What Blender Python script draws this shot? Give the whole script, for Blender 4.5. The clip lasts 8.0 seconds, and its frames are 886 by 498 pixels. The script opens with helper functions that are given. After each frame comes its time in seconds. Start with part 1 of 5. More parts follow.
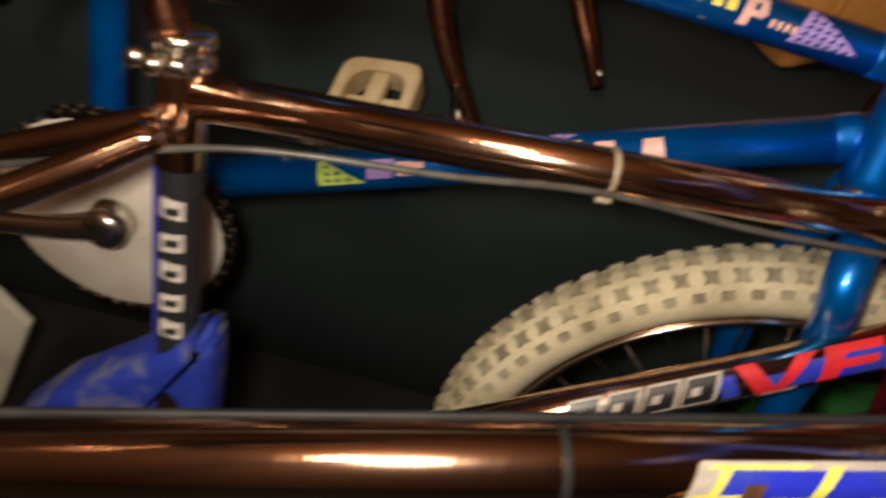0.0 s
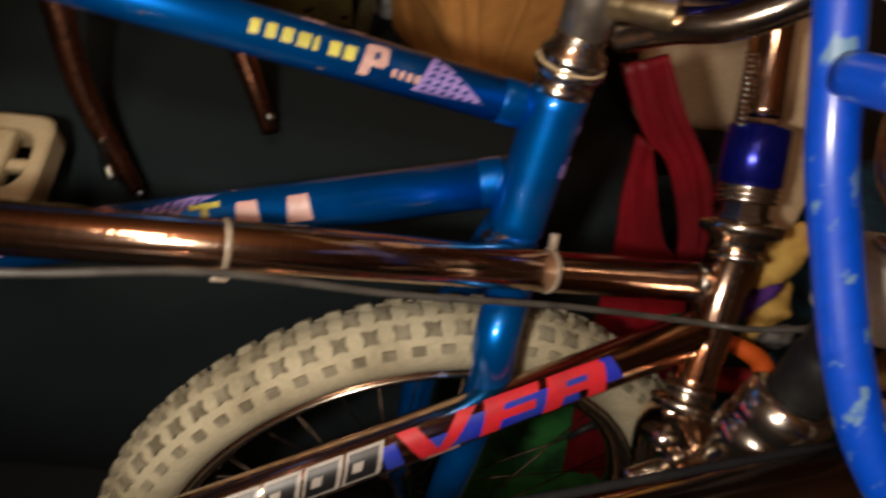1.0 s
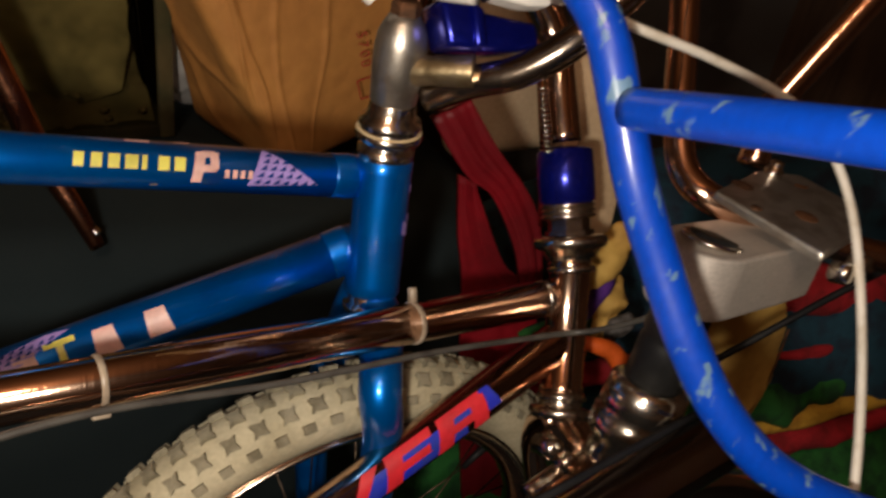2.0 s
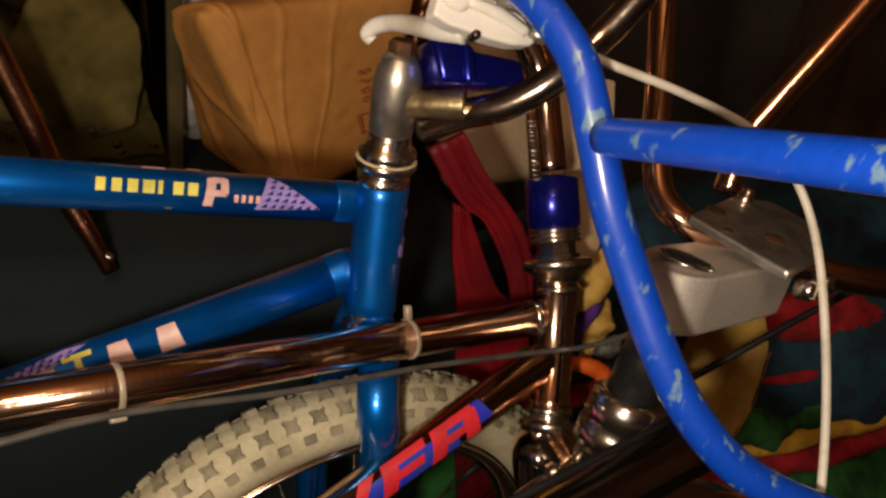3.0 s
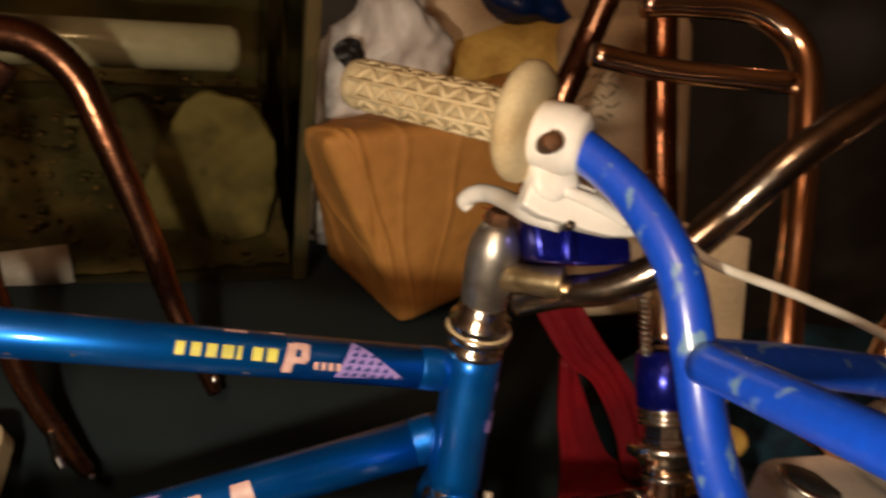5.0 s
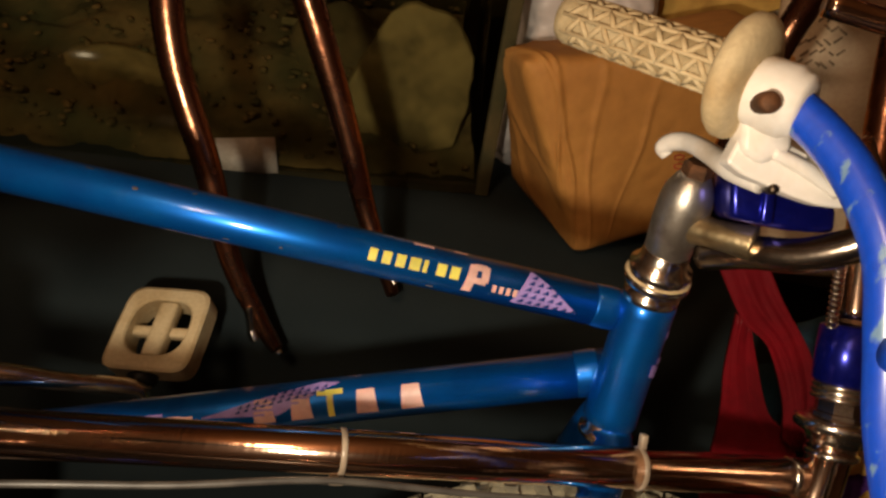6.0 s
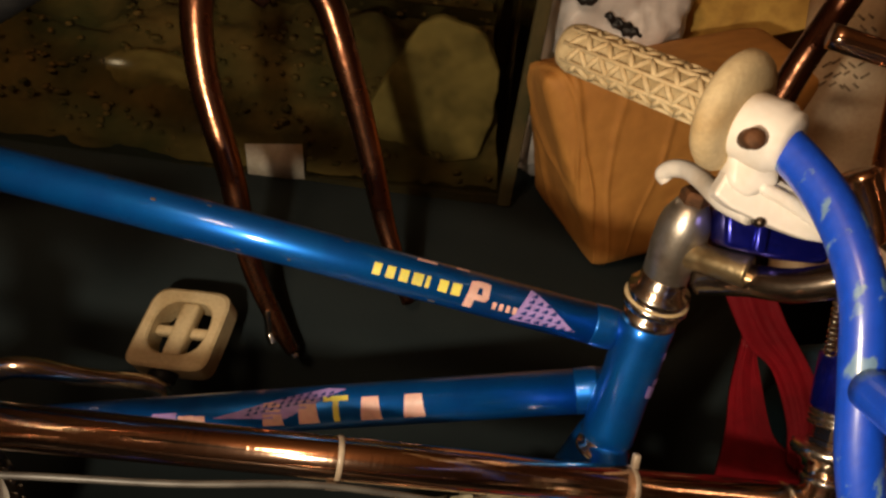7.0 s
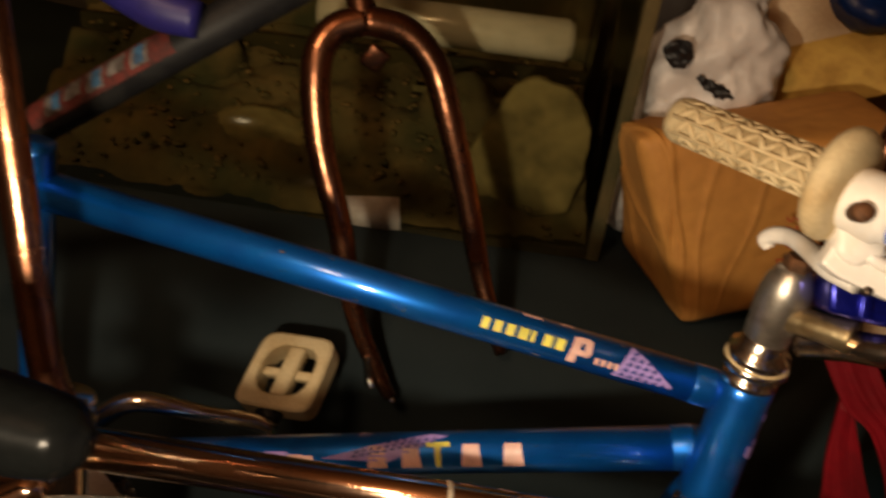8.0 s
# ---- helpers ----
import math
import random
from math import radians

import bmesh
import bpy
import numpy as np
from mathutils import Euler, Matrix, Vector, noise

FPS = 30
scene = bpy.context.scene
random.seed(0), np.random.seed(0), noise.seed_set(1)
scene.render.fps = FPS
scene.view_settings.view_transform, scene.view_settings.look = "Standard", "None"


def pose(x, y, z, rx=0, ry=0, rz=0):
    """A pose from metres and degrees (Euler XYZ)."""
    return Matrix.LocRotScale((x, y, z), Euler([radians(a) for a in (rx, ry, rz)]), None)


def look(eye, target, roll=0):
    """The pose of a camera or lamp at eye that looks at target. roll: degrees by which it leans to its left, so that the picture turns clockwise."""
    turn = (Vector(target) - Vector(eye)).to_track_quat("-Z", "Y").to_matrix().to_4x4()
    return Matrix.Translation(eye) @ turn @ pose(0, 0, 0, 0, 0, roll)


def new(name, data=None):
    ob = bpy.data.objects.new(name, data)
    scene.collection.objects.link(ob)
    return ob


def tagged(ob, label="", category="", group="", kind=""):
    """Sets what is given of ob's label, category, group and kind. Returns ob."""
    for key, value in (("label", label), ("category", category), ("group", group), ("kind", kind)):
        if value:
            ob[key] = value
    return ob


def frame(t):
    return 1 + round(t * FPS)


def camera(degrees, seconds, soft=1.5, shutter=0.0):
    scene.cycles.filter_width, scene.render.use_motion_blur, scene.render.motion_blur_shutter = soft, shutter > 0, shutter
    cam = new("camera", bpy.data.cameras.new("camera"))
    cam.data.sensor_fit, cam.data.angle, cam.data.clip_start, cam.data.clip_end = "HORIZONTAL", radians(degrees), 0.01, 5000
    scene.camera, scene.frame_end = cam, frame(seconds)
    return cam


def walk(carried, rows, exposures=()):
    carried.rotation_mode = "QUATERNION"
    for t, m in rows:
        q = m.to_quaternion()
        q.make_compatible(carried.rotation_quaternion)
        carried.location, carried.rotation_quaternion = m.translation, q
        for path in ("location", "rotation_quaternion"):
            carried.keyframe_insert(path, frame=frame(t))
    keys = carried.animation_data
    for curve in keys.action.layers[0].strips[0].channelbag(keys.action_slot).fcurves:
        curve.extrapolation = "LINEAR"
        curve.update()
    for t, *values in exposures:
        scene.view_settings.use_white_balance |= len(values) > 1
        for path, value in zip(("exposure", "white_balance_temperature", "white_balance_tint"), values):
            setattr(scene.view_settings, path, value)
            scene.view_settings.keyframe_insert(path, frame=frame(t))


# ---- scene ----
cam = camera(57.1, 8.0, 2.6, 0.5)
# The bikes were plotted in a frame that leans with them; SITE sets that frame upright on the floor.
SITE = pose(0, 0, 0.252, -26.8)
PATH = [
    (0, (0.056, 0.102, 0.779), (-0.004, 2.049, 0.329), 13.5),
    (0.5, (0.118, 0.156, 0.795), (0.286, 2.118, 0.447), 16.2),
    (1, (0.143, 0.156, 0.822), (0.608, 2.079, 0.53), 11.1),
    (1.5, (0.135, 0.158, 0.844), (0.872, 2.003, 0.62), 2.7),
    (2, (0.117, 0.135, 0.843), (0.96, 1.94, 0.673), -0.9),
    (2.2, (0.117, 0.118, 0.841), (0.986, 1.914, 0.713), -1.1),
    (3.5, (0.099, 0.092, 0.836), (0.915, 1.916, 0.77), -1.0),
    (4, (0.108, 0.101, 0.852), (0.904, 1.936, 0.807), -1.7),
    (4.5, (0.148, 0.107, 0.856), (0.824, 1.989, 0.838), 3.1),
    (5, (0.158, 0.119, 0.911), (0.651, 2.055, 0.99), 3.2),
    (5.2, (0.14, 0.128, 0.905), (0.516, 2.092, 0.911), 5.6),
    (6.5, (0.154, 0.093, 0.935), (0.206, 2.083, 0.741), 11.1),
    (7, (0.167, 0.09, 0.94), (0.18, 2.08, 0.743), 12.0),
    (7.5, (0.167, 0.078, 0.943), (0.137, 2.071, 0.775), 12.0),
    (8, (0.138, 0.054, 0.944), (-0.039, 2.042, 0.82), 13.1),
]
walk(cam, [(t, SITE @ look(eye, target, roll)) for t, eye, target, roll in PATH],
     [(0.0, 0.30, 5900, 10), (0.8, 0.0, 5700, 10), (1.5, -0.10, 5600, 10), (3.5, -0.10, 6300, 10), (5.0, 0.05, 6300, 10), (6.5, 0.05, 6600, 10), (8.0, 0.05, 6900, 10)])

# ---- light ----
world = bpy.data.worlds.new("night")
scene.world = world
world.use_nodes = True
world.node_tree.nodes["Background"].inputs[0].default_value = (1.0, 0.72, 0.45, 1)
world.node_tree.nodes["Background"].inputs[1].default_value = 0.004


def point_lamp(name, where, watts, colour, size):
    data = bpy.data.lights.new(name, "POINT")
    data.energy, data.color, data.shadow_soft_size = watts, colour, size
    ob = new(name, data)
    ob.location = where
    return ob


point_lamp("torch_light", (0.015, 0.442, 0.915), 15.5, (1.0, 0.82, 0.60), 0.020)
point_lamp("room_bulb", (-0.45, -0.15, 2.0), 31.0, (1.0, 0.68, 0.42), 0.16)


# ---- tools ----
def S(x, y, z):
    """A place in the bikes' leaning frame, in the world."""
    return SITE @ Vector((x, y, z))


def SS(rows):
    return [S(*p) for p in rows]


BASE = {}


def thing(name, where, label, category, group="", kind=""):
    ob = new(name)
    ob.location = where
    ob.empty_display_size = 0.02
    BASE[ob.name] = Vector(where)
    return tagged(ob, label, category, group, kind)


def part(name, bm, material, parent, label="", smooth=True, kind=""):
    me = bpy.data.meshes.new(name)
    bmesh.ops.recalc_face_normals(bm, faces=bm.faces[:])
    bm.to_mesh(me)
    bm.free()
    for p in me.polygons:
        p.use_smooth = smooth
    me.materials.append(material)
    ob = new(name, me)
    if parent is not None:
        ob.parent = parent
        base = BASE.get(parent.name, Vector((0, 0, 0)))
        ob.matrix_parent_inverse = Matrix.Translation(-base)
    return tagged(ob, label, "", "", kind)


def solo(name, bm, material, label, category, smooth=True, kind="", group=""):
    ob = part(name, bm, material, None, "", smooth)
    return tagged(ob, label, category, group, kind)


def smooth_line(pts, steps=8):
    """Catmull-Rom through the points."""
    pts = [Vector(p) for p in pts]
    if len(pts) < 3:
        return pts
    full = [2 * pts[0] - pts[1]] + pts + [2 * pts[-1] - pts[-2]]
    out = []
    for i in range(1, len(full) - 2):
        a, b, c, d = full[i - 1:i + 3]
        for k in range(steps):
            t = k / steps
            out.append(0.5 * (2 * b + (c - a) * t + (2 * a - 5 * b + 4 * c - d) * t * t + (3 * b - a - 3 * c + d) * t ** 3))
    out.append(pts[-1])
    return out


def sweep(bm, line, radii, sides=24, cap=True):
    """A round tube along a line; radii: one number or one a point, spread along the line."""
    n = len(line)
    radii = [radii] * 2 if isinstance(radii, (int, float)) else list(radii)
    rings, side = [], None
    for i, p in enumerate(line):
        ahead = (line[min(i + 1, n - 1)] - line[max(i - 1, 0)]).normalized()
        if side is None:
            side = ahead.orthogonal().normalized()
        side = (side - ahead * side.dot(ahead)).normalized()
        up = ahead.cross(side)
        f = i / (n - 1) * (len(radii) - 1)
        k = min(int(f), len(radii) - 2)
        r = radii[k] + (radii[k + 1] - radii[k]) * (f - k)
        rings.append([bm.verts.new(p + r * (math.cos(a) * side + math.sin(a) * up)) for a in (2 * math.pi * j / sides for j in range(sides))])
    for a, b in zip(rings, rings[1:]):
        for j in range(sides):
            bm.faces.new((a[j], a[(j + 1) % sides], b[(j + 1) % sides], b[j]))
    if cap:
        bm.faces.new(rings[0][::-1])
        bm.faces.new(rings[-1])
    return bm


def tube(pts, radii, sides=24, steps=8):
    return sweep(bmesh.new(), smooth_line(pts, steps), radii, sides)


def lathe(a, b, profile, sides=32, bm=None):
    """A turned body along the axis from a to b; profile: (share of the axis, radius)."""
    bm = bm or bmesh.new()
    a, b = Vector(a), Vector(b)
    ahead = (b - a).normalized()
    side = ahead.orthogonal().normalized()
    up = ahead.cross(side)
    rings = []
    for s, r in profile:
        c = a.lerp(b, s)
        rings.append([bm.verts.new(c + max(r, 1e-5) * (math.cos(t) * side + math.sin(t) * up)) for t in (2 * math.pi * j / sides for j in range(sides))])
    for p, q in zip(rings, rings[1:]):
        for j in range(sides):
            bm.faces.new((p[j], p[(j + 1) % sides], q[(j + 1) % sides], q[j]))
    bm.faces.new(rings[0][::-1])
    bm.faces.new(rings[-1])
    return bm


def block(m, size, bevel=0.002, bm=None, segments=2):
    """A box of that size at the pose m, with rounded edges."""
    tmp = bmesh.new()
    bmesh.ops.create_cube(tmp, size=1.0, matrix=Matrix.Diagonal((*size, 1)))
    if bevel:
        bmesh.ops.bevel(tmp, geom=tmp.edges[:], offset=bevel, segments=segments, affect="EDGES", profile=0.5)
    bmesh.ops.transform(tmp, matrix=m, verts=tmp.verts[:])
    if bm is None:
        return tmp
    me = bpy.data.meshes.new("tmp")
    tmp.to_mesh(me)
    tmp.free()
    bm.from_mesh(me)
    bpy.data.meshes.remove(me)
    return bm


def frame_of(origin, x_to, up):
    """A pose at origin whose x runs to x_to and whose z is nearest to up."""
    x = (Vector(x_to) - Vector(origin)).normalized()
    z = (Vector(up) - x * x.dot(Vector(up))).normalized()
    y = z.cross(x)
    m = Matrix((x, y, z)).transposed().to_4x4()
    m.translation = Vector(origin)
    return m


def slab(outline, m, depth, bevel=0.002):
    """An outline in the x-z plane of the pose m, made depth thick along y, with rounded edges."""
    bm = bmesh.new()
    front = [bm.verts.new((x, -depth / 2, z)) for x, z in outline]
    face = bm.faces.new(front)
    got = bmesh.ops.extrude_face_region(bm, geom=[face])
    bmesh.ops.translate(bm, vec=(0, depth, 0), verts=[v for v in got["geom"] if isinstance(v, bmesh.types.BMVert)])
    bmesh.ops.recalc_face_normals(bm, faces=bm.faces[:])
    if bevel:
        bmesh.ops.bevel(bm, geom=bm.edges[:], offset=bevel, segments=2, affect="EDGES", profile=0.5)
    bmesh.ops.transform(bm, matrix=m, verts=bm.verts[:])
    return bm


def prism(top, down, bevel=0.002):
    """A plate with the given top outline, going down by a vector, with rounded edges."""
    bm = bmesh.new()
    face = bm.faces.new([bm.verts.new(p) for p in top])
    got = bmesh.ops.extrude_face_region(bm, geom=[face])
    bmesh.ops.translate(bm, vec=Vector(down), verts=[v for v in got["geom"] if isinstance(v, bmesh.types.BMVert)])
    bmesh.ops.recalc_face_normals(bm, faces=bm.faces[:])
    if bevel:
        bmesh.ops.bevel(bm, geom=[e for e in bm.edges if e.calc_face_angle(0) > 0.6], offset=bevel, segments=2, affect="EDGES", profile=0.5)
    return bm


def patch(bm, a, b, radius, quad, facing=(0, -1, 0.25), lift=0.0006, n=6):
    """A sticker on a round tube from a to b: four corners as (metres along, metres round), from the side that faces the given way."""
    a, b = Vector(a), Vector(b)
    ahead = (b - a).normalized()
    out = Vector(facing)
    out = (out - ahead * out.dot(ahead)).normalized()
    up = ahead.cross(-out)
    r = radius + lift
    grid = []
    for i in range(n + 1):
        row = []
        for j in range(n + 1):
            u, v = i / n, j / n
            s = (1 - u) * (1 - v) * quad[0][0] + u * (1 - v) * quad[1][0] + u * v * quad[2][0] + (1 - u) * v * quad[3][0]
            w = (1 - u) * (1 - v) * quad[0][1] + u * (1 - v) * quad[1][1] + u * v * quad[2][1] + (1 - u) * v * quad[3][1]
            t = w / r
            row.append(bm.verts.new(a + ahead * s + r * (math.cos(t) * out + math.sin(t) * up)))
        grid.append(row)
    for i in range(n):
        for j in range(n):
            bm.faces.new((grid[i][j], grid[i + 1][j], grid[i + 1][j + 1], grid[i][j + 1]))
    return bm


def rough_cloth(bm, strength, scale, seed=0.0):
    """Crumples a fine mesh along its normals."""
    bm.normal_update()
    for v in bm.verts:
        p = v.co / scale + Vector((seed, seed * 1.7, 0))
        v.co += v.normal * strength * (noise.noise(p) + 0.5 * abs(noise.noise(p * 2.3)))
    return bm


# ---- materials ----
def material(name, colour, rough=0.5, metal=0.0, coat=0.0, second=None, scale=20.0, lo=0.45, hi=0.62, bump=0.0, bump_scale=200.0, stretch=(1, 1, 1), rough2=None, spec=0.5, sheen=0.0, coat_rough=0.2, fine_stretch=None):
    """A surface with a second tone in patches, a fine variation and a fine relief."""
    m = bpy.data.materials.new(name)
    m.use_nodes = True
    nt = m.node_tree
    bsdf = nt.nodes["Principled BSDF"]
    link = nt.links.new
    coord = nt.nodes.new("ShaderNodeTexCoord")
    mapping = nt.nodes.new("ShaderNodeMapping")
    mapping.inputs["Scale"].default_value = stretch
    link(coord.outputs["Object"], mapping.inputs["Vector"])
    tex = nt.nodes.new("ShaderNodeTexNoise")
    tex.inputs["Scale"].default_value = scale
    tex.inputs["Detail"].default_value = 6
    link(mapping.outputs[0], tex.inputs["Vector"])
    ramp = nt.nodes.new("ShaderNodeValToRGB")
    ramp.color_ramp.elements[0].position, ramp.color_ramp.elements[1].position = lo, hi
    ramp.color_ramp.elements[0].color = (*colour, 1)
    ramp.color_ramp.elements[1].color = (*(second or [c * 0.8 for c in colour]), 1)
    link(tex.outputs["Fac"], ramp.inputs["Fac"])
    fine = nt.nodes.new("ShaderNodeTexNoise")
    fine.inputs["Scale"].default_value = bump_scale
    fine.inputs["Detail"].default_value = 4
    if fine_stretch:
        grain = nt.nodes.new("ShaderNodeMapping")
        grain.inputs["Scale"].default_value = fine_stretch
        link(coord.outputs["Object"], grain.inputs["Vector"])
        link(grain.outputs[0], fine.inputs["Vector"])
    else:
        link(mapping.outputs[0], fine.inputs["Vector"])
    mix = nt.nodes.new("ShaderNodeMix")
    mix.data_type, mix.blend_type = "RGBA", "OVERLAY"
    mix.inputs[0].default_value = 0.25
    link(ramp.outputs["Color"], mix.inputs[6])
    link(fine.outputs["Fac"], mix.inputs[7])
    link(ramp.outputs["Color"] if metal > 0.9 else mix.outputs[2], bsdf.inputs["Base Color"])
    bsdf.inputs["Metallic"].default_value = metal
    bsdf.inputs["Coat Weight"].default_value = coat
    bsdf.inputs["Coat Roughness"].default_value = coat_rough
    bsdf.inputs["Specular IOR Level"].default_value = spec
    bsdf.inputs["Sheen Weight"].default_value = sheen
    spread = nt.nodes.new("ShaderNodeMapRange")
    spread.inputs["To Min"].default_value = rough
    spread.inputs["To Max"].default_value = rough2 if rough2 is not None else min(1, rough * 1.35)
    link(tex.outputs["Fac"], spread.inputs["Value"])
    link(spread.outputs[0], bsdf.inputs["Roughness"])
    if bump:
        relief = nt.nodes.new("ShaderNodeBump")
        relief.inputs["Strength"].default_value = bump
        relief.inputs["Distance"].default_value = 0.002
        link(fine.outputs["Fac"], relief.inputs["Height"])
        link(relief.outputs[0], bsdf.inputs["Normal"])
    return m


CHROME = material("smoked_chrome", (0.82, 0.58, 0.43), 0.06, 1.0, second=(0.56, 0.32, 0.20), scale=12, lo=0.32, hi=0.72, bump=0.09, bump_scale=300, rough2=0.22, fine_stretch=(1, 0.03, 0.03))
BROWN_CHROME = material("dull_brown_chrome", (0.40, 0.185, 0.105), 0.10, 1.0, second=(0.22, 0.085, 0.045), scale=26, lo=0.36, hi=0.68, bump=0.35, bump_scale=60, rough2=0.42)
BRASSY = material("yellowed_alloy", (0.62, 0.50, 0.30), 0.22, 0.95, second=(0.40, 0.30, 0.16), scale=45, bump=0.12, bump_scale=260, rough2=0.42)
BRIGHT = material("bright_chrome", (0.78, 0.72, 0.64), 0.10, 1.0, second=(0.5, 0.42, 0.32), scale=40, lo=0.5, hi=0.75, bump=0.06, bump_scale=150, rough2=0.3)
MATTE_ALLOY = material("matte_cast_alloy", (0.44, 0.39, 0.35), 0.46, 0.35, second=(0.46, 0.42, 0.37), scale=24, lo=0.4, hi=0.7, bump=0.12, bump_scale=420, rough2=0.58)
SILVER = material("brushed_aluminium", (0.70, 0.66, 0.60), 0.27, 0.95, second=(0.46, 0.41, 0.35), scale=50, bump=0.1, bump_scale=500, rough2=0.46)
DARK_CHROME = material("greasy_dark_chrome", (0.46, 0.38, 0.31), 0.10, 1.0, second=(0.20, 0.15, 0.11), scale=38, lo=0.38, hi=0.66, bump=0.15, bump_scale=120, rough2=0.34)
BLUE_METAL = material("metallic_blue_paint", (0.0, 0.15, 0.62), 0.32, 0.75, 0.8, second=(0.0, 0.12, 0.54), scale=30, bump_scale=1500, coat_rough=0.13)
BLUE_BAR = material("worn_blue_enamel", (0.002, 0.060, 0.56), 0.40, 0.0, 1.0, second=(0.14, 0.26, 0.42), scale=95, lo=0.600, hi=0.670, bump=0.10, bump_scale=220, coat_rough=0.22, stretch=(1.0, 1.0, 0.5))
ANODISED = material("blue_anodised", (0.01, 0.015, 0.32), 0.2, 0.75, 0.4, scale=40)
CREAM = material("aged_cream_rubber", (0.55, 0.44, 0.26), 0.6, second=(0.42, 0.30, 0.15), scale=18, bump=0.2, bump_scale=300)
TYRE = material("cream_tyre_rubber", (0.50, 0.45, 0.31), 0.75, second=(0.36, 0.32, 0.21), scale=14, bump=0.25, bump_scale=260)
KNOB = material("soiled_tread_rubber", (0.28, 0.252, 0.175), 0.8, second=(0.16, 0.14, 0.09), scale=45, bump=0.2, bump_scale=400)
GRIP_BASE = material("dirty_cream_rubber", (0.40, 0.315, 0.18), 0.7, second=(0.27, 0.20, 0.10), scale=40, bump=0.2, bump_scale=300)
WHITE = material("white_plastic", (0.80, 0.76, 0.70), 0.35, second=(0.68, 0.60, 0.50), scale=22, bump=0.03)
OFFWHITE = material("white_disc_plastic", (0.74, 0.68, 0.60), 0.45, second=(0.62, 0.54, 0.44), scale=12, bump=0.05)
BLACK = material("black_rubber", (0.009, 0.009, 0.010), 0.45, second=(0.015, 0.015, 0.015), scale=30, bump=0.1, spec=0.18)
SADDLE_BLACK = material("black_saddle_vinyl", (0.0025, 0.0028, 0.0028), 0.20, second=(0.004, 0.004, 0.004), scale=18, bump=0.03, spec=0.06)
CHAIN = material("oily_chain_steel", (0.10, 0.075, 0.055), 0.35, 1.0, second=(0.04, 0.03, 0.02), scale=120, bump=0.1)
RUST = material("rusty_steel", (0.16, 0.07, 0.03), 0.6, 0.6, second=(0.08, 0.04, 0.02), scale=90, bump=0.3)
CLEAR = material("clear_zip_tie", (0.38, 0.31, 0.23), 0.25, second=(0.28, 0.22, 0.16), scale=60)
CABLE = material("grey_cable_sleeve", (0.075, 0.07, 0.062), 0.35, second=(0.045, 0.04, 0.036), scale=50)
WHITE_CABLE = material("white_cable_sleeve", (0.72, 0.68, 0.60), 0.4, second=(0.6, 0.55, 0.46), scale=40)
KRAFT = material("brown_kraft_paper", (0.60, 0.285, 0.068), 0.62, second=(0.49, 0.215, 0.048), scale=7, lo=0.36, hi=0.70, bump=0.16, bump_scale=60, stretch=(1.0, 1.0, 0.75))
TABLECLOTH = material("black_felt", (0.019, 0.028, 0.031), 0.9, second=(0.014, 0.021, 0.024), scale=6, lo=0.35, hi=0.7, bump=0.3, bump_scale=700, spec=0.2)
RED = material("dark_red_satin", (0.21, 0.003, 0.009), 0.48, second=(0.13, 0.002, 0.006), scale=9, lo=0.4, hi=0.62, bump=0.15, bump_scale=120, spec=0.4)
TAN = material("tan_board", (0.66, 0.50, 0.33), 0.6, second=(0.56, 0.41, 0.25), scale=9, bump=0.1)
YELLOW = material("yellow_leather", (0.60, 0.37, 0.08), 0.65, second=(0.44, 0.25, 0.05), scale=16, bump=0.3, bump_scale=90)
ORANGE = material("orange_plastic", (0.75, 0.12, 0.01), 0.4, scale=20)
GREEN = material("dark_green_cloth", (0.020, 0.130, 0.020), 0.85, second=(0.008, 0.050, 0.014), scale=30, bump=0.3)
TEAL = material("teal_cloth", (0.010, 0.050, 0.085), 0.85, second=(0.010, 0.022, 0.045), scale=30, bump=0.3)
CRIMSON = material("crimson_cloth", (0.40, 0.012, 0.020), 0.85, second=(0.22, 0.008, 0.012), scale=30, bump=0.3)
MUSTARD = material("mustard_cloth", (0.60, 0.35, 0.030), 0.85, second=(0.40, 0.21, 0.018), scale=30, bump=0.3)
POLY = material("white_polythene", (0.74, 0.70, 0.68), 0.35, second=(0.58, 0.54, 0.52), scale=14, bump=0.4, bump_scale=50)
GREYWALL = material("dark_plaster", (0.09, 0.08, 0.075), 0.9, second=(0.06, 0.05, 0.045), scale=5, bump=0.2)
WOOD = material("unseen_brown_ceiling", (0.30, 0.15, 0.06), 0.55, second=(0.19, 0.085, 0.03), scale=5, lo=0.35, hi=0.7, bump=0.25, bump_scale=70, stretch=(6, 6, 0.6))
# Walls darker than the ceiling, so the chrome's lower half reflects dark.
DARKWALL = material("unseen_dark_walls", (0.10, 0.055, 0.028), 0.7, second=(0.055, 0.030, 0.016), scale=5, lo=0.35, hi=0.7, bump=0.25, bump_scale=70, stretch=(6, 6, 0.6))
CONCRETE = material("dark_rubber_floor", (0.015, 0.016, 0.018), 0.9, second=(0.010, 0.011, 0.013), scale=6, bump=0.3, bump_scale=120, spec=0.2)
OLIVE = material("olive_stone", (0.18, 0.150, 0.066), 0.9, second=(0.095, 0.080, 0.036), scale=14, bump=0.5, bump_scale=60, spec=0.15)
MOSS = material("mossy_gravel", (0.115, 0.082, 0.030), 0.9, second=(0.035, 0.038, 0.013), scale=9, lo=0.34, hi=0.66, bump=0.8, bump_scale=90)
PEBBLE = material("brown_pebbles", (0.16, 0.105, 0.045), 0.85, second=(0.050, 0.050, 0.022), scale=22, lo=0.36, hi=0.62, bump=0.5, bump_scale=120, spec=0.2)
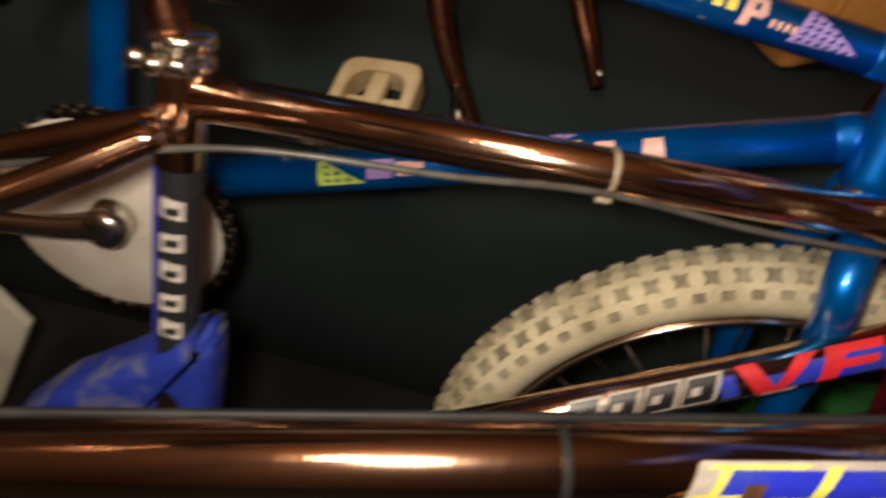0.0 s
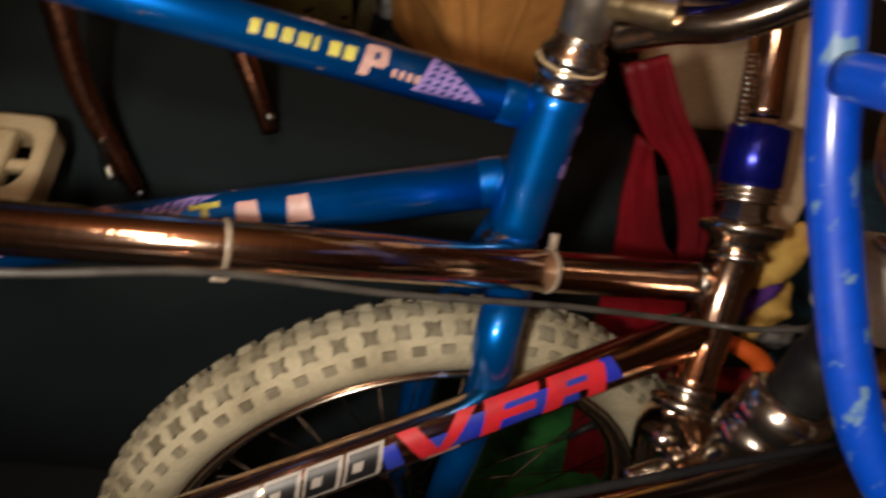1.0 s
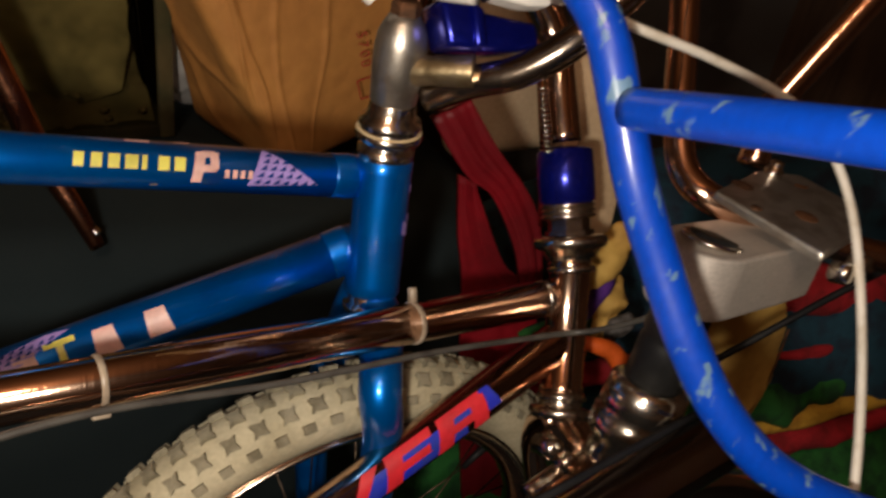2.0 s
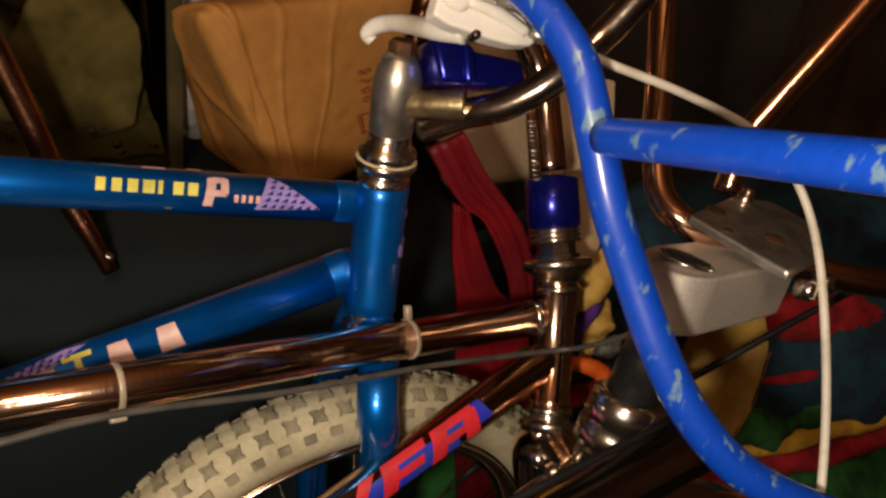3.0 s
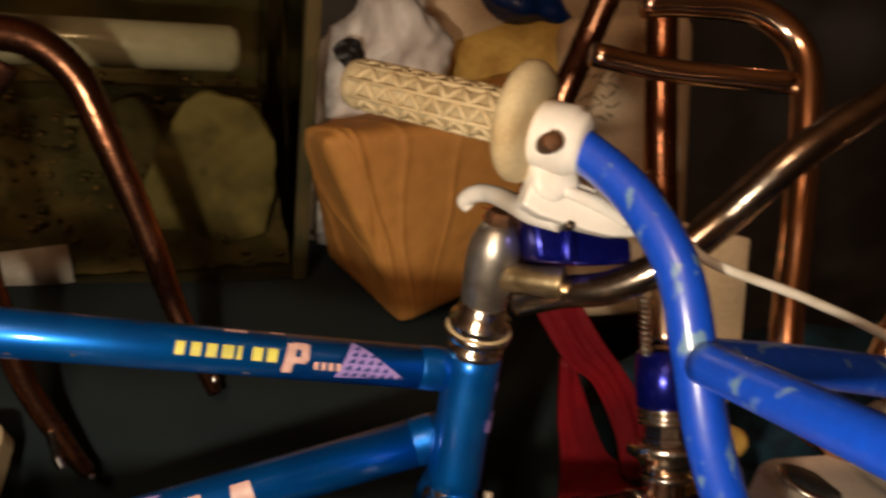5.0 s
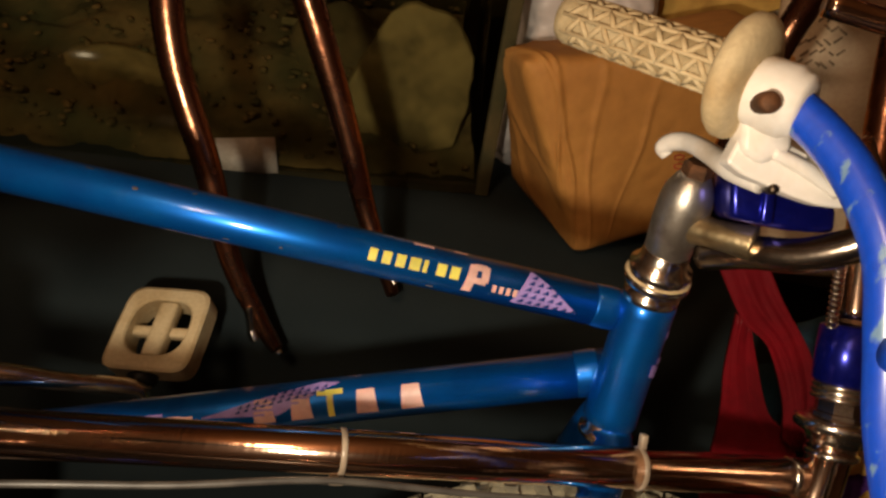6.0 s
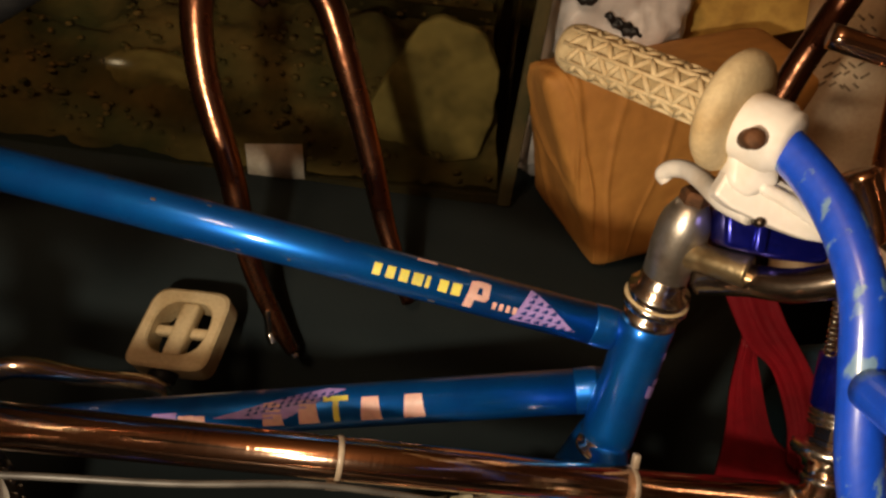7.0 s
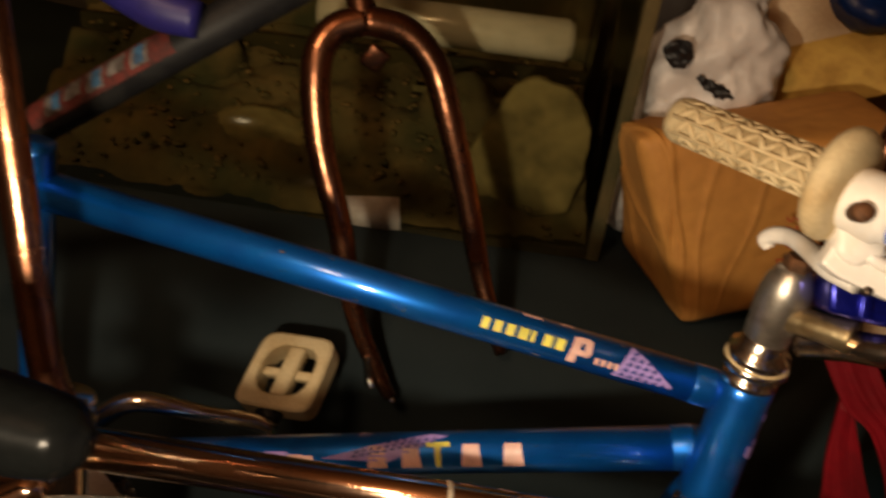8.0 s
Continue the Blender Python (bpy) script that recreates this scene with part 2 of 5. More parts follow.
BLACKFRAME = material("dark_olive_trim", (0.020, 0.018, 0.007), 0.75, second=(0.040, 0.033, 0.011), scale=14, lo=0.4, hi=0.7, spec=0.15)
WEAVE = material("brown_weave", (0.30, 0.21, 0.13), 0.8, second=(0.22, 0.15, 0.09), scale=60)
PAPER = material("paper_label", (0.62, 0.57, 0.48), 0.7, second=(0.54, 0.48, 0.38), scale=30)
PINK = material("pink_sticker", (0.74, 0.46, 0.42), 0.35, scale=60)
LILAC = material("lilac_sticker", (0.36, 0.26, 0.66), 0.35, scale=60)
LEMON = material("lemon_sticker", (0.70, 0.66, 0.12), 0.35, scale=60)
LIME = material("lime_sticker", (0.42, 0.55, 0.05), 0.35, scale=60)
NAVY = material("navy_sticker", (0.0, 0.03, 0.2), 0.35, scale=60)
BLUE_STICKER = material("royal_blue_sticker", (0.02, 0.03, 0.50), 0.35, second=(0.03, 0.05, 0.36), scale=40)
RED_STICKER = material("red_sticker", (0.62, 0.02, 0.03), 0.35, second=(0.5, 0.02, 0.03), scale=40)
BLACK_STICKER = material("black_sticker", (0.012, 0.012, 0.014), 0.35, scale=60)
GREY_STICKER = material("grey_sticker", (0.42, 0.38, 0.34), 0.35, scale=60)
# Sticker tones darkened to stand in for dim light on the back tube.
DULL_RED = material("dimmed_red_sticker", (0.11, 0.016, 0.012), 0.6, second=(0.05, 0.012, 0.01), scale=90, lo=0.4, hi=0.6)
PALE = material("dimmed_pale_mark", (0.13, 0.12, 0.115), 0.6, second=(0.05, 0.04, 0.035), scale=90, lo=0.42, hi=0.6)
SKY = material("sky_blue_sticker", (0.03, 0.10, 0.20), 0.6, second=(0.02, 0.05, 0.1), scale=90)
GLOSSY_GREY = material("glossy_grey_plastic", (0.42, 0.40, 0.34), 0.14, second=(0.34, 0.32, 0.26), scale=12, rough2=0.2)
# Pad purple is darkened for the same dim light.
PURPLE = material("purple_vinyl", (0.016, 0.014, 0.13), 0.4, second=(0.014, 0.010, 0.09), scale=15, bump=0.05)
BLUE_VINYL = material("scuffed_blue_vinyl", (0.008, 0.024, 0.27), 0.6, second=(0.10, 0.11, 0.17), scale=34, lo=0.48, hi=0.68, bump=0.3)


def glass(name, tint):
    """A thin pane: clear with a slight tint and a faint gloss."""
    m = bpy.data.materials.new(name)
    m.use_nodes = True
    nt = m.node_tree
    clear = nt.nodes.new("ShaderNodeBsdfTransparent")
    clear.inputs[0].default_value = (*tint, 1)
    gloss = nt.nodes.new("ShaderNodeBsdfGlossy")
    gloss.inputs["Roughness"].default_value = 0.08
    fresnel = nt.nodes.new("ShaderNodeFresnel")
    fresnel.inputs["IOR"].default_value = 1.05
    mix = nt.nodes.new("ShaderNodeMixShader")
    nt.links.new(fresnel.outputs[0], mix.inputs[0])
    nt.links.new(clear.outputs[0], mix.inputs[1])
    nt.links.new(gloss.outputs[0], mix.inputs[2])
    nt.links.new(mix.outputs[0], nt.nodes["Material Output"].inputs["Surface"])
    return m


GLASS = glass("tank_glass", (0.90, 0.88, 0.74))

# ---- the room ----
def wall(name, centre, size, mat, label):
    return solo(name, block(pose(*centre), size, 0.0), mat, label, "wall", False, "structure")


X0, X1, Y0, Y1, H = -1.6, 2.1, -1.1, 2.3, 2.3
wall("floor", ((X0 + X1) / 2, (Y0 + Y1) / 2, -0.05), (X1 - X0, Y1 - Y0, 0.1), CONCRETE, "dark dusty rubber floor under the bicycles")
# Ceiling, south, west and east walls are unseen, added for the chrome to reflect.
wall("ceiling", ((X0 + X1) / 2, (Y0 + Y1) / 2, H + 0.05), (X1 - X0, Y1 - Y0, 0.1), WOOD, "unseen brown ceiling, added for warm reflections in the chrome")
wall("wall_north", ((X0 + X1) / 2, Y1 + 0.05, H / 2), (X1 - X0, 0.1, H), GREYWALL, "shadowed grey plaster wall behind the clutter")
wall("wall_south", ((X0 + X1) / 2, Y0 - 0.05, H / 2), (X1 - X0, 0.1, H), DARKWALL, "unseen dark brown wall, added for dark reflections in the chrome")
wall("wall_west", (X0 - 0.05, (Y0 + Y1) / 2, H / 2), (0.1, Y1 - Y0, H), DARKWALL, "unseen dark brown wall, added for dark reflections in the chrome")
wall("wall_east", (X1 + 0.05, (Y0 + Y1) / 2, H / 2), (0.1, Y1 - Y0, H), DARKWALL, "unseen dark brown wall, added for dark reflections in the chrome")

# low table behind the bikes, hung with black felt
TABLE_TOP = 0.5
table = thing("low_table", (-0.3, 1.6, 0), "low dark table hidden under a black felt cloth", "table")
part("tabletop", block(pose(-0.32, 1.66, TABLE_TOP - 0.035), (1.80, 0.80, 0.05), 0.006), BLACK, table)
# black felt thrown over the table, rolling softly over its front edge down to the floor
bm = bmesh.new()
profile = [(2.10, TABLE_TOP - 0.002), (1.7, TABLE_TOP - 0.002), (1.30, TABLE_TOP - 0.002)]
profile += [(1.30 - 0.095 * math.sin(a), TABLE_TOP - 0.097 + 0.095 * math.cos(a)) for a in (math.pi / 2 * k / 10 for k in range(1, 11))]
profile += [(1.203, 0.3), (1.20, 0.15), (1.198, 0.004)]
sheets = []
for off in (0.0, 0.004):
    g = []
    for i in range(61):
        x = -1.25 + 1.86 * i / 60
        g.append([bm.verts.new((x, y + off + 0.006 * noise.noise(Vector((x * 5, z * 3, 1))) * min(1, max(0, (0.48 - z) * 6)), z - off * 0.6 + 0.0012 * noise.noise(Vector((x * 9, y * 9, 2))))) for y, z in profile])
    for i in range(60):
        for k in range(len(profile) - 1):
            bm.faces.new((g[i][k], g[i + 1][k], g[i + 1][k + 1], g[i][k + 1]))
    sheets.append(g)
g, h = sheets
for i in range(60):
    for k in (0, len(profile) - 1):
        bm.faces.new((g[i][k], g[i + 1][k], h[i + 1][k], h[i][k]))
for k in range(len(profile) - 1):
    for i in (0, 60):
        bm.faces.new((g[i][k], g[i][k + 1], h[i][k + 1], h[i][k]))
solo("tablecloth", bm, TABLECLOTH, "black felt cloth draped over the low table", "cloth")
for lx in (-1.16, 0.52):
    for ly in (1.32, 2.02):
        part("leg", block(pose(lx, ly, (TABLE_TOP - 0.06) / 2), (0.05, 0.05, TABLE_TOP - 0.062), 0.004), BLACK, table)


# ---- blue bicycle ----
def marks(a, b, radius, spots, mat, parent, label, facing=(0, -1, 0.5)):
    for quad in spots:
        ob = part("sticker", patch(bmesh.new(), a, b, radius, quad, facing), mat, parent, label)
    return ob


def bar(s0, s1, w0, w1, lean=0.0):
    return [(s0, w0), (s1, w0), (s1 + lean, w1), (s0 + lean, w1)]


blue_bike = thing("blue_bicycle", S(0.321, 0.75, 0.2), "metallic blue small-wheeled bicycle with lilac and pink stickers", "bicycle", "bicycles crowded together")
TT0, TT1 = S(-0.235, 0.652, 0.880), S(0.316, 0.703, 0.846)
LIFT = Vector((0, 0, 0.008))
DT0, DT1 = S(-0.275, 0.812, 0.592) + LIFT, S(0.322, 0.735, 0.786) + LIFT
HT0, HT1 = Vector((0.328, 0.982, 0.606)), S(0.331, 0.690, 0.860)
top_tube = part("top_tube", tube([TT0, TT1], 0.0158), BLUE_METAL, blue_bike)
down_tube = part("down_tube", tube([DT0, DT1], 0.0185), BLUE_METAL, blue_bike)
part("seat_tube", tube([DT0, TT0, TT0 + (TT0 - DT0) * 0.12], 0.0145), BLUE_METAL, blue_bike)
head = part("head_tube", lathe(HT0, HT1, [(0, 0.0195), (0.02, 0.0212), (0.10, 0.0208), (0.5, 0.0204), (0.90, 0.0208), (0.98, 0.0212), (1, 0.0195)]), BLUE_METAL, blue_bike)
for a, b, r in ((TT0, TT1, 0.0158), (DT0, DT1, 0.0185)):
    d = (b - a).normalized()
    e = b - d * 0.012
    part("weld", tube([e - d * 0.012, e - d * 0.006, e, e + d * 0.006], (r + 0.0001, r + 0.0004, r + 0.0007, r + 0.0004), 28, 4), BLUE_METAL, blue_bike)
AX = (HT1 - HT0).normalized()
QUILL = S(0.329, 0.640, 0.955)
UPAX = (QUILL - HT1).normalized()
part("headset", lathe(HT1, HT1 + UPAX * 0.044, [(0, 0.019), (0.06, 0.0205), (0.2, 0.0205), (0.22, 0.017), (0.34, 0.017), (0.36, 0.0235), (0.42, 0.0245), (0.5, 0.0235), (0.52, 0.021), (0.6, 0.0225), (0.68, 0.0225), (0.72, 0.018), (0.95, 0.0165), (1, 0.015)]), BRIGHT, blue_bike, "chrome headset rings with cream grease")
part("grease_ring", lathe(HT1 + UPAX * 0.0215, HT1 + UPAX * 0.0228, [(0, 0.0230), (0.5, 0.0240), (1, 0.0230)]), CREAM, blue_bike)
stem = part("stem", lathe(HT1 + UPAX * 0.042, QUILL + UPAX * 0.002, [(0, 0.0135), (0.03, 0.0165), (0.4, 0.0182), (0.60, 0.0182), (0.74, 0.0168), (0.85, 0.0132), (0.92, 0.0105), (0.93, 0.006)]), SILVER, blue_bike, "bullet-shaped aluminium stem")
part("bolt", lathe(QUILL - UPAX * 0.012, QUILL + UPAX * 0.006, [(0, 0.0104), (0.86, 0.0104), (1, 0.0085)], 6), RUST, stem, "rusty hexagon bolt", False)
part("clamp", tube([S(0.334, 0.655, 0.918), S(0.346, 0.641, 0.916), S(0.358, 0.631, 0.915), S(0.370, 0.623, 0.914)], (0.0125, 0.0098, 0.0104, 0.0118)), BRASSY, stem, "yellowed cast clamp")
part("handlebar", tube(SS([(0.352, 0.66, 0.90), (0.372, 0.63, 0.908), (0.395, 0.605, 0.913), (0.42, 0.583, 0.929), (0.45, 0.567, 0.958), (0.482, 0.54, 0.998), (0.535, 0.53, 1.037), (0.60, 0.52, 1.08), (0.70, 0.52, 1.12)]), 0.0112), DARK_CHROME, blue_bike, "greasy dark chrome handlebar")
part("lower_cup", lathe(HT0 - AX * 0.014, HT0, [(0, 0.016), (0.1, 0.0215), (0.4, 0.0215), (0.5, 0.0175), (0.95, 0.0185), (1, 0.017)]), BRIGHT, blue_bike)
CROWN = HT0 - AX * 0.016
WC = S(0.320, 0.830, 0.467)
WN = (SITE.to_3x3() @ Vector((0.13, -0.887, -0.443))).normalized()
for sgn, top in ((1, Vector((0.315, 0.909, 0.570))), (-1, S(0.308, 0.788, 0.668))):
    foot = WC + WN * 0.052 * sgn
    part("fork_leg", tube([CROWN + AX * 0.014, CROWN + WN * 0.020 * sgn + AX * 0.002, top, top.lerp(foot, 0.2) + Vector((0.006 * sgn, 0, 0)), top.lerp(foot, 0.7), foot], (0.0160, 0.0160, 0.0158, 0.0150, 0.0130, 0.0085)), BLUE_METAL, blue_bike)
    part("dropout", lathe(foot - WN * 0.003, foot + WN * 0.003, [(0, 0.015), (1, 0.015)], 20), BRIGHT, blue_bike)

# front wheel
WU = WN.cross(Vector((0, 0, 1))).normalized()
WV = WN.cross(WU).normalized()
R_OUT, R_TUBE = 0.264, 0.026


def wheel_point(angle, radius, off=0.0):
    return WC + radius * (math.cos(angle) * WU + math.sin(angle) * WV) + off * WN


wheel = part("wheel", sweep(bmesh.new(), [WC - WN * 0.04, WC + WN * 0.04], 0.011, 20), BRIGHT, blue_bike, "spoked front wheel with a cream knobbly tyre")
bm = bmesh.new()
SEG, TS = 120, 20
rings = []
for i in range(SEG):
    a = 2 * math.pi * i / SEG
    rings.append([bm.verts.new(wheel_point(a, R_OUT - 0.005 - R_TUBE + R_TUBE * math.cos(b), R_TUBE * 1.02 * math.sin(b))) for b in (2 * math.pi * j / TS for j in range(TS))])
for i in range(SEG):
    for j in range(TS):
        bm.faces.new((rings[i][j], rings[i][(j + 1) % TS], rings[(i + 1) % SEG][(j + 1) % TS], rings[(i + 1) % SEG][j]))
tyre = part("tyre", bm, TYRE, wheel, "aged cream knobbly tyre")
# raised tread blocks, in rows round the tyre
bm = bmesh.new()


def tread_block(bm, a, b, da, db, height, notch=0.0):
    """One rubber block on the tyre at angle a round the wheel and b round the tyre's section."""
    low, high = [], []
    r0 = R_TUBE
    outline = [(-1, -1), (-notch, -1 + notch), (1, -1), (1 - notch, 0), (1, 1), (notch, 1 - notch), (-1, 1), (-1 + notch, 0)] if notch else [(-1, -1), (1, -1), (1, 1), (-1, 1)]
    for u, v in outline:
        for store, r, k in ((low, r0 - 0.001, 1.0), (high, r0 + height, 0.9)):
            aa, bb = a + da * u * k, b + db * v * k
            store.append(bm.verts.new(wheel_point(aa, R_OUT - 0.005 - R_TUBE + r * math.cos(bb), r * 1.02 * math.sin(bb))))
    n = len(outline)
    bm.faces.new(high)
    for i in range(n):
        bm.faces.new((low[i], low[(i + 1) % n], high[(i + 1) % n], high[i]))


for i in range(72):
    a = 2 * math.pi * i / 72
    for b, off in ((0.0, 0.5), (0.62, 0.0), (-0.62, 0.0)):
        tread_block(bm, a + off * 2 * math.pi / 72, b, 0.024, 0.21, 0.0042, 0.3)
    for b in (1.16, -1.16):
        tread_block(bm, a + math.pi / 72, b, 0.020, 0.13, 0.0026)
part("tread", bm, KNOB, tyre, "soiled raised tread blocks", False, "stuff")
bm = bmesh.new()
prof = [(0.216, 0.0165), (0.207, 0.0175), (0.203, 0.0155), (0.196, 0.010), (0.194, 0.0), (0.196, -0.010), (0.203, -0.0155), (0.207, -0.0175), (0.216, -0.0165)]
rows = [[bm.verts.new(wheel_point(2 * math.pi * i / 96, r, o)) for r, o in prof] for i in range(96)]
for i in range(96):
    for j in range(len(prof) - 1):
        bm.faces.new((rows[i][j], rows[i][j + 1], rows[(i + 1) % 96][j + 1], rows[(i + 1) % 96][j]))
rim = part("rim", bm, CHROME, wheel, "dark chrome rim")
for side in (-1, 1):
    part("rim_lip", tube([wheel_point(2 * math.pi * i / 72, 0.2085, 0.0178 * side) for i in range(73)], 0.0019, 8), BRIGHT, rim, "bright chrome rim edge")
for i in range(36):
    a = 2 * math.pi * i / 36
    side = 0.03 if i % 2 else -0.03
    twist = 0.5 if i % 4 < 2 else -0.5
    part("spoke", tube([wheel_point(a + twist, 0.018, side), wheel_point(a, 0.196, side * 0.1)], 0.0008, 6), CHAIN, wheel)
# valve
part("valve", tube([wheel_point(3.9, 0.198), wheel_point(3.9, 0.168)], (0.004, 0.003), 10), BLACK, wheel)

# bottom bracket, white disc chainring with its chain, cranks, pedal
BB = S(-0.267, 0.80, 0.567)
BN = Vector((0.02, -1, 0.0)).normalized()
part("bottom_bracket", lathe(BB - BN * 0.05, BB + BN * 0.012, [(0, 0.02), (0.05, 0.024), (0.95, 0.024), (1, 0.02)]), BLUE_METAL, blue_bike)
BU = BN.cross(Vector((0, 0, 1))).normalized()
BV = BN.cross(BU)
RING_C = S(-0.244, 0.760, 0.5845)
bm = bmesh.new()
lathe(RING_C - BN * 0.003, RING_C + BN * 0.003, [(0, 0.096), (0.15, 0.0975), (0.85, 0.0975), (1, 0.096)], 72, bm)
ring = part("chainring", bm, OFFWHITE, blue_bike, "white disc chainring with black specks")
bm = bmesh.new()
for i in range(44):
    a = 2 * math.pi * i / 44
    c = RING_C + 0.099 * (math.cos(a) * BU + math.sin(a) * BV)
    block(frame_of(c, c + (math.cos(a) * BU + math.sin(a) * BV), BN), (0.009, 0.0055, 0.003), 0.0008, bm, 1)
part("teeth", bm, CHAIN, ring)
bm = bmesh.new()
for i in range(44):
    a = 2 * math.pi * (i + 0.5) / 44
    out = math.cos(a) * BU + math.sin(a) * BV
    if out.x < -0.35:
        continue
    c = RING_C + 0.102 * out
    for o in (-0.0042, 0.0042):
        block(frame_of(c + BN * o, c + BN * o + BN.cross(out), out), (0.0135, 0.0012, 0.008), 0.0005, bm, 1)
    lathe(c - BN * 0.004, c + BN * 0.004, [(0, 0.0038), (1, 0.0038)], 8, bm)
part("chain", bm, CHAIN, blue_bike, "oily dark roller chain")
near = S(-0.229, 0.718, 0.589)
crank = part("crank", tube([near + BU * 0.0, near + Vector((-0.05, -0.004, -0.012)), near + Vector((-0.165, -0.012, -0.028))], (0.0125, 0.0095, 0.009)), BRIGHT, blue_bike, "polished steel crank arm")
part("crank_boss", lathe(near - BN * 0.012, near + BN * 0.013, [(0, 0.018), (0.75, 0.018), (0.9, 0.015), (1, 0.008)]), BRIGHT, crank)
part("crank", tube([BB - BN * 0.045, BB - BN * 0.052 + Vector((0.02, 0, 0.04)), S(-0.19, 0.80, 0.683), S(-0.127, 0.83, 0.680), S(-0.080, 0.87, 0.672), Vector((-0.072, 1.085, 0.445))], (0.012, 0.011, 0.0085, 0.0095)), BRIGHT, blue_bike, "polished steel crank arm")
low, high = Vector((-0.0745, 1.097, 0.4655)), Vector((-0.0665, 1.165, 0.511))
px, pz = Vector((0.088, 0, 0.0105)).normalized(), (high - low).normalized()
pm = Matrix((px, pz.cross(px).normalized(), pz)).transposed().to_4x4()
pm.translation = low.lerp(high, 0.22)
pm = pm @ Matrix.Diagonal((0.96, 1.0, 0.96, 1))
pedal = part("pedal", lathe(pm @ Vector((0.0, 0.008, -0.040)), pm @ Vector((0.0, 0.008, 0.066)), [(0, 0.006), (0.1, 0.0095), (0.9, 0.0085), (1, 0.006)], 16), CREAM, blue_bike, "cream plastic platform pedal")
bm = bmesh.new()
inner_n = 28


def rounded(k):
    t = 2 * math.pi * k / inner_n
    return Vector((0.0300 * math.copysign(abs(math.cos(t)) ** 0.70, math.cos(t)), 0.026 + 0.0300 * math.copysign(abs(math.sin(t)) ** 0.7, math.sin(t))))


def outer_at(k):
    t = 2 * math.pi * k / inner_n
    return Vector((0.043 * math.copysign(abs(math.cos(t)) ** 0.32, math.cos(t)) * (1.0 - 0.06 * math.sin(t)), 0.025 + 0.045 * math.copysign(abs(math.sin(t)) ** 0.32, math.sin(t))))


loops = []
for y, f, ring_of in ((-0.011, 0.93, outer_at), (-0.008, 1.0, outer_at), (0.024, 1.0, outer_at), (0.027, 0.95, outer_at), (0.027, 1.0, rounded), (-0.0085, 1.0, rounded), (-0.011, 1.06, rounded)):
    loops.append([bm.verts.new(pm @ Vector((ring_of(k).x * f, y, 0.025 + (ring_of(k).y - 0.025) * f))) for k in range(inner_n)])
for p, q in zip(loops, loops[1:] + loops[:1]):
    for k in range(inner_n):
        bm.faces.new((p[k], p[(k + 1) % inner_n], q[(k + 1) % inner_n], q[k]))
part("cage", bm, CREAM, pedal, "rounded cream cage", False)
part("web", block(pm @ pose(0, 0.004, 0.026), (0.019, 0.022, 0.060), 0.004), CREAM, pedal)
part("web", block(pm @ pose(0, 0.009, 0.026), (0.060, 0.014, 0.011), 0.003), CREAM, pedal)
part("bearing_cap", lathe(pm @ Vector((-0.003, 0.009, -0.030)), pm @ Vector((-0.003, 0.009, -0.016)), [(0, 0.012), (0.2, 0.0145), (1, 0.0145)]), BLACK, pedal, "black bearing cap")

# stickers on the blue frame: plain shapes where the maker's lettering stands
t0 = (S(0.122, 0.69, 0.851) - TT0).dot((TT1 - TT0).normalized())
FT = SITE.to_3x3() @ Vector((0, -1, 0.02))
spots = [bar(t0 + i * 0.0098, t0 + i * 0.0098 + wd, -0.0035, 0.0055, 0.0004) for i, wd in enumerate((0.0058, 0.0062, 0.0066, 0.0076, 0.0030, 0.0068, 0.0068))]
marks(TT0, TT1, 0.0158, spots, LEMON, top_tube, "lemon yellow lettering bar", FT)
p0 = t0 + 0.0695
marks(TT0, TT1, 0.0158, [bar(p0, p0 + 0.0065, -0.0105, 0.0105, 0.003), bar(p0 + 0.006, p0 + 0.0155, 0.0065, 0.0115), bar(p0 + 0.012, p0 + 0.0175, -0.001, 0.0105), bar(p0 + 0.006, p0 + 0.016, -0.003, 0.0015)], PINK, top_tube, "pink looped sticker", FT)
marks(TT0, TT1, 0.0158, [bar(p0 + 0.0215 + i * 0.0052, p0 + 0.0245 + i * 0.0052, -0.0065, -0.001) for i in range(4)], PINK, top_tube, "small pink lettering bars", FT)
g0 = p0 + 0.037
marks(TT0, TT1, 0.0158, [[(g0, -0.0115), (g0 + 0.049, -0.0085), (g0 + 0.0492, -0.0080), (g0 + 0.011, 0.0165)]], LILAC, top_tube, "lilac triangle sticker", FT)
spots = []
for r in range(5):
    y = -0.0095 + r * 0.0048
    left = g0 + 0.001 + (y + 0.0115) * 0.39
    right = g0 + 0.049 - (y + 0.0085) * 1.53
    s = left + 0.002
    while s + 0.0055 < right:
        spots.append([(s, y), (s + 0.0048, y), (s + 0.0048, y + 0.0035), (s + 0.0046, y + 0.0036)])
        s += 0.0066
bm = bmesh.new()
for q in spots:
    patch(bm, TT0, TT1, 0.0158, q, FT, 0.0011, 1)
part("sticker", bm, NAVY, top_tube, "navy checks on the lilac triangle", True, "stuff")
marks(TT0, TT1, 0.0158, [bar(t0 + 0.03, t0 + 0.045, 0.0165, 0.0195), bar(t0 + 0.06, t0 + 0.07, 0.0185, 0.0205)], PINK, top_tube, "torn pink sticker remains", FT)

